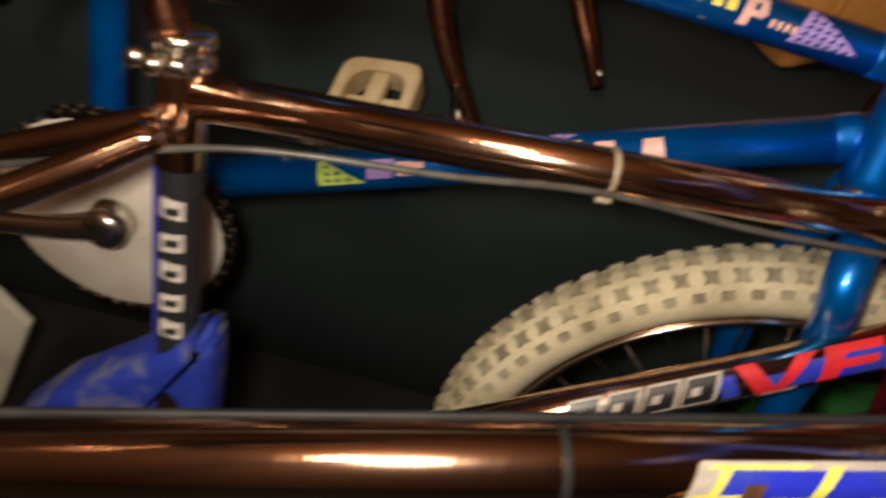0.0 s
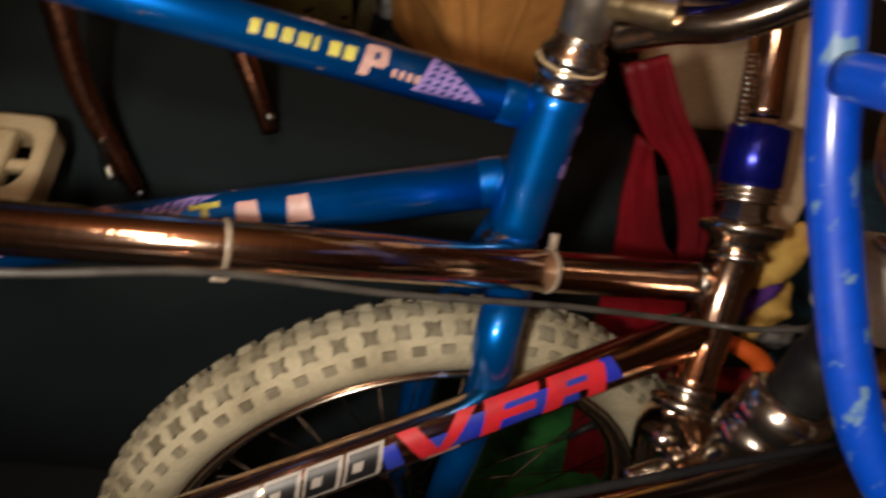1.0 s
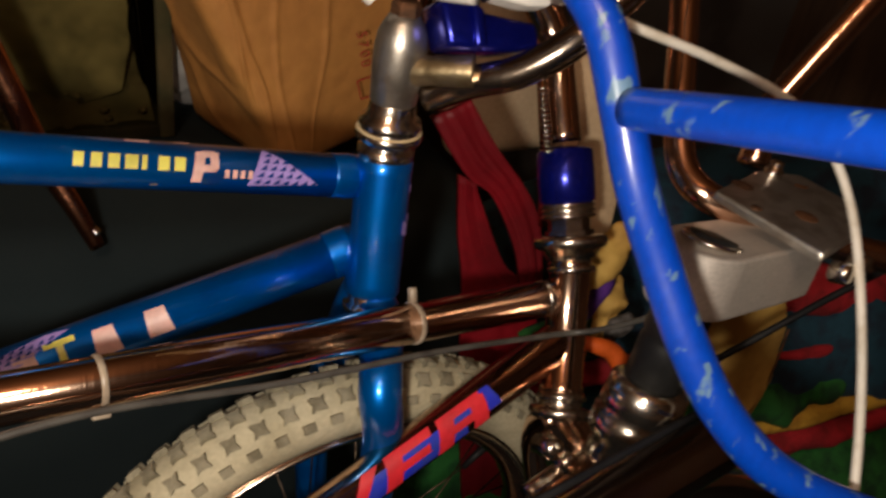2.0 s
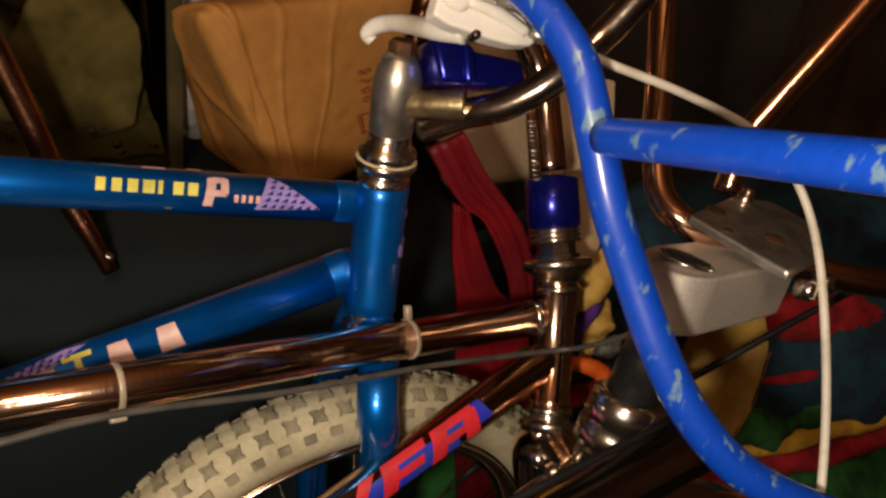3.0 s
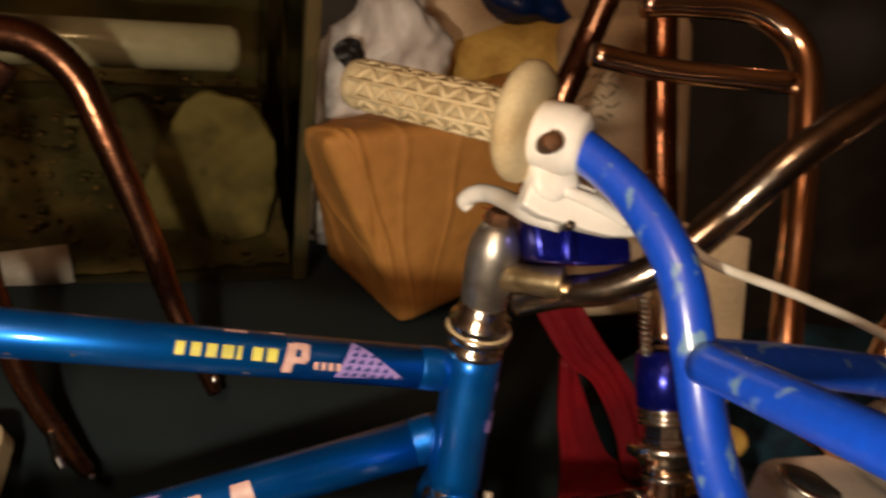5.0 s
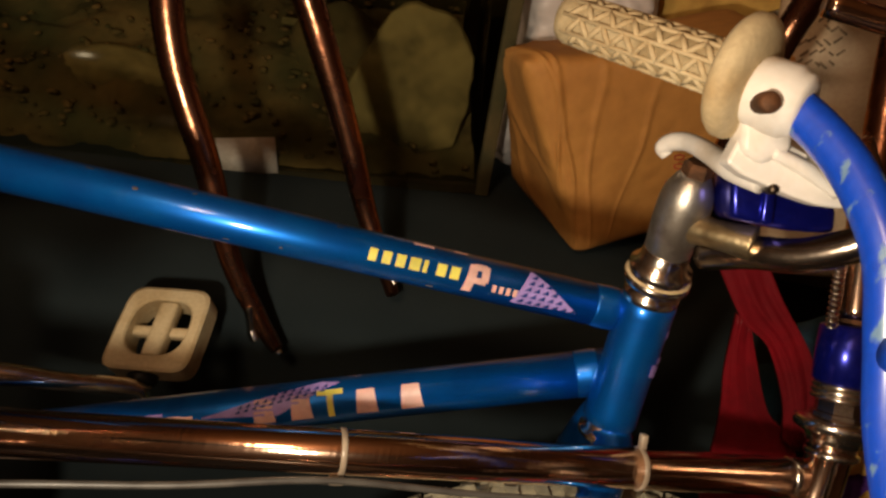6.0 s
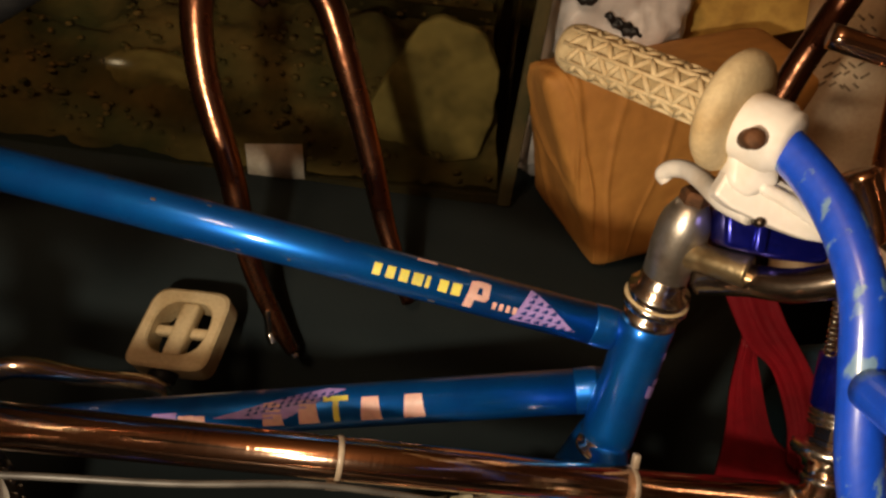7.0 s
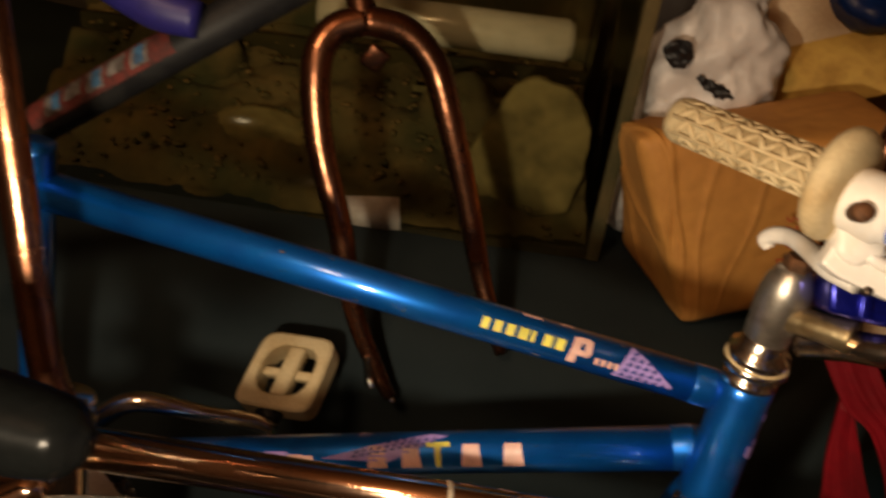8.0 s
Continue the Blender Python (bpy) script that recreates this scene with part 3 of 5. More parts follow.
marks(TT0, TT1, 0.0158, [bar(0.198, 0.2015, 0.0075, 0.0095), bar(0.165, 0.170, 0.0165, 0.0172), bar(0.236, 0.2385, 0.0150, 0.0160), bar(0.262, 0.2655, -0.0135, -0.0125), bar(0.335, 0.339, 0.0160, 0.0168), bar(0.30, 0.302, -0.0105, -0.009), bar(0.405, 0.410, -0.0150, -0.0135)], PALE, top_tube, "small chip in the blue paint", FT)
d_r = (S(0.186, 0.755, 0.745) - DT0).dot((DT1 - DT0).normalized())
FD = SITE.to_3x3() @ Vector((0, -1, 0.10))
spots = []
d_r -= 0.008
for s in (d_r - 0.120, d_r - 0.089, d_r - 0.036, d_r):
    spots.append([(s - 0.0085, -0.010), (s + 0.0095, -0.010), (s + 0.0075, 0.010), (s - 0.0065, 0.010)])
marks(DT0, DT1, 0.0185, spots, PINK, down_tube, "large pale pink lettering shape", FD)
s = d_r - 0.065
marks(DT0, DT1, 0.0185, [bar(s - 0.010, s + 0.011, 0.008, 0.0125), bar(s - 0.002, s + 0.003, -0.010, 0.008)], LEMON, down_tube, "lemon yellow lettering shape", FD)
marks(DT0, DT1, 0.0185, [[(d_r - 0.172, 0.0), (d_r - 0.108, -0.004), (d_r - 0.056, 0.0190), (d_r - 0.072, 0.0215)]], LILAC, down_tube, "lilac wedge sticker", FD)
bm = bmesh.new()
for i in range(11):
    for j in range(3):
        s, y = d_r - 0.143 + i * 0.007 + j * 0.002, 0.0005 + i * 0.0011 + j * 0.0036
        if y < 0.0165 - max(0, 0.012 - i * 0.002):
            patch(bm, DT0, DT1, 0.0185, [(s, y), (s + 0.0045, y), (s + 0.0045, y + 0.003), (s + 0.0043, y + 0.0031)], FD, 0.0011, 1)
part("sticker", bm, NAVY, down_tube, "navy checks on the lilac wedge", True, "stuff")
g = (S(-0.055, 0.775, 0.665) - DT0).dot((DT1 - DT0).normalized())
FU = SITE.to_3x3() @ Vector((0, -1, 0.15))
marks(DT0, DT1, 0.0185, [[(g - 0.024, -0.014), (g + 0.016, -0.0135), (g + 0.016, -0.013), (g - 0.022, 0.010)]], LIME, down_tube, "lime green triangle sticker", FU)
bm = bmesh.new()
for i in range(4):
    for j in range(3 - i if i < 3 else 0):
        s, y = g - 0.018 + i * 0.009, -0.011 + j * 0.006
        patch(bm, DT0, DT1, 0.0185, [(s, y), (s + 0.006, y), (s + 0.0058, y + 0.001), (s + 0.001, y + 0.0045)], FU, 0.0011, 1)
part("sticker", bm, NAVY, down_tube, "navy checks on the lime triangle", True, "stuff")
marks(DT0, DT1, 0.0185, [bar(g + 0.018, g + 0.040, -0.010, 0.006, 0.003)], LILAC, down_tube, "lilac sticker", FU)
marks(DT0, DT1, 0.0185, [bar(g + 0.044, g + 0.058, -0.009, 0.003), bar(g + 0.058, g + 0.068, -0.003, 0.002)], PINK, down_tube, "pink sticker", FU)
FH = SITE.to_3x3() @ Vector((0.75, -0.66, 0))
marks(HT0, HT1, 0.0209, [bar(0.048, 0.058, -0.004, 0.006, 0.003), bar(0.060, 0.066, -0.006, 0.002), bar(0.082, 0.088, -0.003, 0.001)], LILAC, head, "lilac head badge sticker", FH)


# ---- smoked-chrome bicycle ----
copper = thing("chrome_bicycle", S(0.1, 0.7, 0.2), "smoked chrome small-wheeled bicycle frame with red and blue stickers", "bicycle", "bicycles crowded together")
CT0, CT1 = S(-0.128, 0.570, 0.724), S(0.476, 0.690, 0.747)
ctt = part("top_tube", tube([CT0, CT1], 0.0146, 32), CHROME, copper)
CH0, CH1 = S(0.472, 0.676, 0.672), S(0.490, 0.688, 0.774)
chead = part("head_tube", lathe(CH0, CH1, [(0, 0.0175), (0.03, 0.0185), (0.06, 0.0165), (0.94, 0.0165), (0.97, 0.0185), (1, 0.0175)]), CHROME, copper)
for q, d in ((CT1, 0.0152), ):
    part("weld", tube([CT1 - (CT1 - CT0).normalized() * 0.018, CT1 - (CT1 - CT0).normalized() * 0.012], (0.0148, 0.0172, 0.0150), 32, 4), BRIGHT, ctt)
CD0, CD1 = S(-0.118, 0.652, 0.418), S(0.474, 0.682, 0.712)
cdt = part("down_tube", tube([CD0, CD1], 0.0165, 32), CHROME, copper)
cst = part("seat_tube", tube([CD0, CT0, CT0 + (CT0 - CD0).normalized() * 0.03], 0.0150, 32), CHROME, copper)
part("bottom_bracket", lathe(CD0 + Vector((0, -0.038, 0)), CD0 + Vector((0, 0.038, 0)), [(0, 0.022), (0.04, 0.025), (0.96, 0.025), (1, 0.022)]), CHROME, copper)
part("seat_stay", tube(SS([(-0.130, 0.560, 0.708), (-0.238, 0.585, 0.661), (-0.46, 0.64, 0.56)]), (0.0105, 0.0105, 0.008)), CHROME, copper)
part("seat_stay", tube(SS([(-0.128, 0.552, 0.702), (-0.208, 0.530, 0.647), (-0.45, 0.50, 0.50)]), (0.0105, 0.0105, 0.008)), CHROME, copper)
SC = CT0 + (CT0 - CD0).normalized() * 0.024
SA = (CT0 - CD0).normalized()
clampc = part("seat_clamp", lathe(SC - SA * 0.010, SC + SA * 0.014, [(0, 0.0165), (0.08, 0.0195), (0.4, 0.0195), (0.44, 0.0175), (0.56, 0.0175), (0.6, 0.0195), (0.92, 0.0195), (1, 0.017)]), BRIGHT, copper, "knurled chrome seat clamp")
for k in (-1, 0, 1):
    p = SC + Vector((0.012 * k - 0.006, -0.021 + 0.004 * abs(k), 0.002))
    part("clamp_bolt", lathe(p, p + Vector((0, -0.008, 0.001)), [(0, 0.006), (0.7, 0.006), (1, 0.0035)], 12), BRIGHT, clampc)
# Darker chrome here stands in for weaker light on the post.
part("seat_post", tube([SC, S(-0.142, 0.548, 0.785), S(-0.177, 0.52, 0.924), S(-0.21, 0.49, 1.06)], 0.0112), BROWN_CHROME, copper, "brown-tinted chrome seat post, darkened for dim light")
# headset, stem and fork
CA = (CH1 - CH0).normalized()
C3 = S(0.488, 0.694, 0.866)
UA = (C3 - CH1).normalized()
part("headset", lathe(CH1 - UA * 0.008, CH1 + UA * 0.023, [(0, 0.0175), (0.06, 0.0195), (0.16, 0.0195), (0.20, 0.0170), (0.34, 0.0170), (0.38, 0.0205), (0.46, 0.0205), (0.50, 0.0225), (0.60, 0.0245), (0.68, 0.0295), (0.80, 0.0308), (0.92, 0.0300), (0.97, 0.0270), (1, 0.019)], 40), BRIGHT, copper, "wide flanged chrome headset cup")
part("lock_nut", lathe(CH1 + UA * 0.022, CH1 + UA * 0.036, [(0, 0.0200), (0.3, 0.0200), (0.34, 0.0172), (0.95, 0.0172), (1, 0.0165)], 8), DARK_CHROME, copper, "dull grey lock nut", False)
for k in range(3):
    part("collar_ring", lathe(CH1 + UA * (0.0355 + 0.0044 * k), CH1 + UA * (0.0400 + 0.0044 * k), [(0, 0.0196), (0.15, 0.0214), (0.5, 0.0224), (0.85, 0.0214), (1, 0.0196)]), BRIGHT, copper, "bright chrome spacer ring")
part("lower_cup", lathe(CH0 - CA * 0.022, CH0, [(0, 0.017), (0.1, 0.024), (0.3, 0.0255), (0.45, 0.024), (0.5, 0.0175), (0.7, 0.0175), (0.75, 0.0205), (1, 0.0185)]), BRIGHT, copper)
part("collar", lathe(CH1 + UA * 0.0485, C3, [(0, 0.0205), (0.04, 0.0226), (0.5, 0.0230), (0.95, 0.0228), (1, 0.0205)], 40), ANODISED, copper, "dark blue anodised collar")
part("nut", lathe(C3, C3 + CA * 0.022, [(0, 0.0125), (0.7, 0.0125), (0.8, 0.0105), (1, 0.0105)], 6), RUST, copper, "dull hexagon lock nut", False)
part("stem", tube([C3 + CA * 0.005, S(0.486, 0.700, 0.925), S(0.483, 0.703, 0.96), S(0.46, 0.70, 1.00)], (0.0135, 0.0145, 0.0140)), CHROME, copper)
bm = bmesh.new()
line = [S(0.4665, 0.684, 0.862).lerp(S(0.4655, 0.69, 0.915), k / 90) + 0.004 * (math.cos(k * 0.9) * Vector((1, 0, 0)) + math.sin(k * 0.9) * Vector((0, 1, 0))) for k in range(91)]
sweep(bm, line, 0.0011, 6)
part("spring", bm, BRIGHT, copper, "small coil spring")
CB = CH0 - CA * 0.018
part("fork_leg", tube([CB, S(0.478, 0.668, 0.638), S(0.490, 0.655, 0.60), S(0.53, 0.64, 0.48), S(0.56, 0.64, 0.36)], (0.0165, 0.0150, 0.0135, 0.009)), CHROME, copper)
part("fork_leg", tube([CB, S(0.470, 0.70, 0.638), S(0.478, 0.72, 0.60), S(0.51, 0.74, 0.48), S(0.54, 0.75, 0.36)], (0.0165, 0.0150, 0.0135, 0.009)), CHROME, copper)
part("brake_arm", tube(SS([(0.415, 0.635, 0.612), (0.45, 0.64, 0.622), (0.485, 0.642, 0.63), (0.52, 0.642, 0.622)]), (0.007, 0.009, 0.009, 0.006)), BRIGHT, copper)
part("brake_bolt", lathe(S(0.448, 0.625, 0.632), S(0.448, 0.65, 0.630), [(0, 0.004), (0.1, 0.008), (1, 0.008)], 12), BRIGHT, copper)
part("brake_bolt", lathe(S(0.435, 0.625, 0.645), S(0.435, 0.65, 0.643), [(0, 0.004), (0.1, 0.008), (1, 0.008)], 12), BRIGHT, copper)
# cable along the top tube with its ties
part("brake_cable", tube(SS([(-0.42, 0.60, 0.60), (-0.219, 0.553, 0.661), (-0.092, 0.553, 0.701), (0.036, 0.579, 0.7125), (0.127, 0.602, 0.7215), (0.234, 0.628, 0.7185), (0.352, 0.650, 0.722), (0.455, 0.662, 0.722), (0.486, 0.645, 0.726), (0.500, 0.60, 0.742), (0.49, 0.56, 0.76), (0.45, 0.53, 0.79)]), 0.0023, 10), CABLE, copper, "grey brake cable")
for where, top in ((0.131, 0), (0.339, 1)):
    k = (where - (-0.128)) / (0.476 + 0.128)
    c = CT0.lerp(CT1, k)
    d = (CT1 - CT0).normalized()
    tie = part("zip_tie", lathe(c - d * 0.002, c + d * 0.002, [(0, 0.0150), (0.2, 0.0157), (0.8, 0.0157), (1, 0.0150)]), CLEAR, copper, "clear plastic cable tie")
    upv = (SITE.to_3x3() @ Vector((0, -0.25 if not top else 0.0, 1 if top else -1))).normalized()
    part("tie_head", block(frame_of(c + upv * (0.018 if not top else 0.0185), c + upv * 0.018 + d, upv), (0.010 if not top else 0.005, 0.006, 0.006 if not top else 0.014), 0.0012), CLEAR, tie)
# stickers on the down tube: plain slanted shapes
FC = SITE.to_3x3() @ Vector((0, -1, 0.12))
CL = (CD1 - CD0).normalized()
v0 = (S(0.263, 0.66, 0.606) - CD0).dot(CL)
e0 = (S(0.404, 0.66, 0.680) - CD0).dot(CL)
marks(CD0, CD1, 0.0165, [bar(v0 - 0.012, v0 + 0.0, -0.012, 0.006, -0.002), bar(e0 - 0.022, e0 + 0.004, -0.006, 0.012, -0.004), bar(v0 + 0.012, e0 - 0.03, -0.012, 0.001), bar(v0 + 0.045, e0 - 0.02, 0.0, 0.006)], BLUE_STICKER, cdt, "royal blue backing stripes", FC)
w3 = (e0 - v0 - 0.02) / 3
RED_QUADS = [[(v0, 0.012), (v0 + 0.014, 0.012), (v0 + 0.027, -0.013), (v0 + 0.012, -0.013)], [(v0 + 0.020, -0.013), (v0 + 0.030, -0.013), (v0 + 0.058, 0.012), (v0 + 0.044, 0.012)]]
for k in (1, 2):
    s = v0 + 0.013 + w3 * k
    RED_QUADS += [bar(s - 0.006, s + 0.008, -0.012, 0.013, 0.012), bar(s + 0.002, s + w3 - 0.004, 0.006, 0.013, 0.002), bar(s, s + w3 - 0.010, -0.004, 0.002, 0.002)]
RED_QUADS.append(bar(s + w3 - 0.018, s + w3 - 0.004, -0.012, 0.010, 0.004))
for k, q in enumerate(RED_QUADS):
    part("sticker", patch(bmesh.new(), CD0, CD1, 0.0165, q, FC, 0.0011 + 0.00015 * k), RED_STICKER, cdt, "slanted red lettering stroke")
for i in range(4):
    s = v0 - 0.128 + i * 0.028
    part("sticker", patch(bmesh.new(), CD0, CD1, 0.0165, bar(s, s + 0.026, -0.011, 0.011, 0.010), FC, 0.0008), GREY_STICKER, cdt, "grey outline of a lettering block")
    part("sticker", patch(bmesh.new(), CD0, CD1, 0.0165, bar(s + 0.0025, s + 0.0235, -0.009, 0.009, 0.0085), FC, 0.0013), BLACK_STICKER, cdt, "black slanted lettering block")
    part("sticker", patch(bmesh.new(), CD0, CD1, 0.0165, bar(s + 0.009, s + 0.016, -0.003, 0.003, 0.003), FC, 0.0018), GREY_STICKER, cdt, "grey lettering centre")
marks(CD0, CD1, 0.0165, [bar(v0 + 0.012, v0 + 0.036, -0.024, -0.013, 0.004)], PINK, cdt, "peeling pale pink sticker", FC)
# seat tube sticker
FS = Vector((0.12, -1, 0.1))
sl = (CT0 - CD0).length
marks(CD0, CT0, 0.0150, [bar(sl - 0.195, sl - 0.045, -0.024, 0.010)], BLACK_STICKER, cst, "black sticker with purple edge and grey bars", FS)
marks(CD0, CT0, 0.0150, [bar(sl - 0.195, sl - 0.045, 0.0102, 0.0235)], BLUE_STICKER, cst, "royal blue sticker edge", FS)
for i in range(5):
    s = sl - 0.165 + i * 0.022
    part("sticker", patch(bmesh.new(), CD0, CT0, 0.0150, bar(s, s + 0.013, -0.008, 0.007, 0.0 if i % 2 else 0.003), FS, 0.0012), GREY_STICKER, cst, "grey lettering bar")
    part("sticker", patch(bmesh.new(), CD0, CT0, 0.0150, bar(s + 0.004, s + 0.009, -0.005, 0.004), FS, 0.0017), BLACK_STICKER, cst, "black lettering centre")


# ---- bicycle with the blue handlebar ----
near_bike = thing("bicycle", S(0.2, 0.40, 0.2), "chrome bicycle with a worn bright blue handlebar", "bicycle", "bicycles crowded together")
bluebar = part("handlebar", tube(SS([(0.300, 0.562, 1.008), (0.318, 0.549, 1.000), (0.338, 0.535, 0.989), (0.361, 0.512, 0.962), (0.377, 0.492, 0.924), (0.386, 0.487, 0.880), (0.394, 0.485, 0.84), (0.409, 0.484, 0.798), (0.425, 0.478, 0.750), (0.446, 0.472, 0.709), (0.478, 0.464, 0.674), (0.53, 0.45, 0.645), (0.60, 0.43, 0.62)]), 0.0118, 28), BLUE_BAR, near_bike, "worn bright blue handlebar")
part("crossbar", tube([(0.386, 0.8225, 0.820), (0.3895, 0.755, 0.8415), (0.393, 0.689, 0.862), (0.400, 0.560, 0.902)], 0.0112, 28), BLUE_BAR, bluebar)
part("crossbar", tube(SS([(0.388, 0.487, 0.879), (0.45, 0.488, 0.877), (0.508, 0.489, 0.872), (0.60, 0.490, 0.862)]), 0.0112, 28), BLUE_BAR, bluebar)
GA, GB = S(0.222, 0.628, 1.033), S(0.312, 0.553, 1.004)
GD = (GB - GA).normalized()
grip = part("grip", lathe(GA, GB, [(0, 0.010), (0.015, 0.0145), (0.05, 0.0158), (0.09, 0.0158), (0.1, 0.0138), (0.9, 0.0138), (1, 0.0138)]), GRIP_BASE, bluebar, "cream ribbed rubber grip with a wide flange")
bm = bmesh.new()
side = GD.orthogonal().normalized()
up = GD.cross(side)
gl = (GB - GA).length
RAILS = 9
for k in range(RAILS):
    a0, a1 = 2 * math.pi * k / RAILS, 2 * math.pi * (k + 1) / RAILS
    for i in range(12):
        s0, s1 = gl * (0.10 + i * 0.066), gl * (0.10 + (i + 1) * 0.066)
        b0, b1 = (a0, a1) if i % 2 else (a1, a0)
        pts = []
        for f in (0, 0.5, 1):
            a = b0 + (b1 - b0) * f
            pts.append(GA + GD * (s0 + (s1 - s0) * f) + 0.0146 * (math.cos(a) * side + math.sin(a) * up))
        sweep(bm, pts, 0.0019, 6)
part("grip_ribs", bm, CREAM, grip)
for k in range(RAILS):
    a = 2 * math.pi * k / RAILS
    part("grip_rail", tube([GA + GD * gl * 0.06 + 0.0150 * (math.cos(a) * side + math.sin(a) * up), GB + 0.0150 * (math.cos(a) * side + math.sin(a) * up)], 0.0015, 6), CREAM, grip)
part("flange", lathe(GB - GD * 0.008, GB + GD * 0.011, [(0, 0.014), (0.04, 0.026), (0.16, 0.0325), (0.34, 0.0352), (0.6, 0.0352), (0.8, 0.0330), (0.95, 0.027), (1, 0.016)], 48), CREAM, grip, "wide cream flange with dark dirt")
# brake lever
LEVER_OUTLINE = [(0.317, 0.972), (0.334, 0.976), (0.359, 0.9674), (0.375, 0.9607), (0.385, 0.9490), (0.382, 0.9428), (0.368, 0.9420), (0.353, 0.9441), (0.323, 0.9508), (0.312, 0.9562)]
LC = S(0.330, 0.541, 0.994)
lever = part("brake_lever", lathe(LC - GD * 0.016, LC + GD * 0.016, [(0, 0.0135), (0.06, 0.0185), (0.18, 0.0200), (0.72, 0.0200), (0.80, 0.0178), (0.94, 0.0172), (1, 0.0125)], 40), WHITE, bluebar, "white plastic brake lever")
part("lever_bracket", slab(LEVER_OUTLINE, SITE @ pose(0, 0.556, 0), 0.016, 0.0022), WHITE, lever, "", False)
part("lever_neck", slab([(0.314, 0.988), (0.342, 0.985), (0.345, 0.968), (0.330, 0.958), (0.317, 0.963)], SITE @ pose(0, 0.554, 0), 0.022, 0.004), WHITE, lever)
part("lever_rib", tube(SS([(0.335, 0.546, 0.966), (0.356, 0.546, 0.960), (0.376, 0.546, 0.950)]), (0.0035, 0.0045, 0.0035), 12), WHITE, lever)
part("lever_blade", tube(SS([(0.312, 0.655, 0.9620), (0.308, 0.655, 0.9665), (0.312, 0.648, 0.9710), (0.319, 0.635, 0.9710), (0.324, 0.610, 0.9645), (0.329, 0.580, 0.9554), (0.340, 0.562, 0.9500)]), (0.0046, 0.0056, 0.0062, 0.0062, 0.0066, 0.0074, 0.0070), 16), WHITE, lever)
part("clamp_screw", lathe(S(0.3165, 0.517, 0.9875), S(0.318, 0.545, 0.989), [(0, 0.0046), (0.08, 0.0058), (1, 0.0058)], 16), RUST, lever, "rusty screw head")
part("pivot_screw", lathe(S(0.3245, 0.5455, 0.9655), S(0.3255, 0.556, 0.9655), [(0, 0.004), (0.2, 0.0052), (1, 0.0052)], 16), RUST, lever)
part("pivot_screw", lathe(S(0.3405, 0.5455, 0.9465), S(0.3415, 0.556, 0.9465), [(0, 0.002), (0.2, 0.003), (1, 0.003)], 16), CHAIN, lever)
part("cable_adjuster", lathe(S(0.380, 0.552, 0.951), S(0.396, 0.546, 0.950), [(0, 0.0058), (0.8, 0.0062), (1, 0.004)], 12), SILVER, lever)
part("cable_adjuster", lathe(S(0.356, 0.548, 0.970), S(0.376, 0.540, 0.966), [(0, 0.0058), (0.8, 0.0062), (1, 0.004)], 12), SILVER, lever)
part("brake_cable", tube(SS([(0.392, 0.548, 0.950), (0.402, 0.53, 0.942), (0.412, 0.515, 0.929), (0.472, 0.512, 0.912), (0.533, 0.510, 0.889), (0.562, 0.505, 0.862), (0.574, 0.495, 0.817), (0.572, 0.485, 0.753), (0.560, 0.475, 0.68), (0.53, 0.46, 0.60), (0.50, 0.45, 0.50)]), 0.0030, 12), WHITE_CABLE, bluebar, "white cable sleeve")
part("stem", tube(SS([(0.60, 0.43, 0.62), (0.66, 0.42, 0.60), (0.70, 0.42, 0.54)]), 0.016), CHROME, near_bike)
part("head_tube", tube(SS([(0.70, 0.42, 0.56), (0.71, 0.44, 0.40)]), 0.0175), CHROME, near_bike)
part("fork_leg", tube([S(0.71, 0.44, 0.41), S(0.73, 0.46, 0.28), Vector((0.75, 0.62, 0.06)), Vector((0.76, 0.60, 0.0))], (0.016, 0.014, 0.012, 0.011)), CHROME, near_bike)


# ---- bicycle with the aluminium stem ----
third = thing("bicycle", S(0.5, 0.56, 0.2), "bicycle with a brushed aluminium stem and chrome handlebar", "bicycle", "bicycles crowded together")
TA = (S(0.498, 0.545, 0.800) - S(0.470, 0.595, 0.66)).normalized()
hc = Vector((0.506, 0.848, 0.722)) - TA * 0.0245
reach = Vector((0.585, 0.858, 0.722))
run = (reach - hc - TA * 0.0245).normalized()
cross = TA.cross(run).normalized()
top_c = hc + TA * 0.0225
outline = [top_c + 0.0305 * (math.cos(a) * run + math.sin(a) * cross) for a in (math.pi * (0.5 + k / 40) for k in range(41))]
outline += [top_c + run * 0.062 - cross * 0.0275, top_c + run * 0.098 - cross * 0.024, top_c + run * 0.098 + cross * 0.024, top_c + run * 0.062 + cross * 0.0275]
tstem = part("stem", prism(outline, -TA * 0.045, 0.0025), MATTE_ALLOY, third, "brushed aluminium stem block", False)
part("steerer_rim", lathe(hc + TA * 0.0215, hc + TA * 0.0245, [(0, 0.0215), (0.7, 0.0215), (1, 0.0195)]), BRIGHT, tstem, "worn rim of the steerer hole")
# Solid black disc, painted as the shade inside the steerer hole.
part("bore_shade_disc", lathe(hc + TA * 0.0215, hc + TA * 0.0252, [(0, 0.0165), (1, 0.0165)]), BLACK, tstem, "black disc standing in for the shaded steerer bore")
cap = [Vector((0.527, 0.881, 0.740)), Vector((0.549, 0.799, 0.736)), Vector((0.606, 0.822, 0.736)), Vector((0.641, 0.857, 0.738)), Vector((0.626, 0.899, 0.742)), Vector((0.592, 0.908, 0.742))]
CAPN = (cap[1] - cap[0]).cross(cap[3] - cap[0]).normalized()
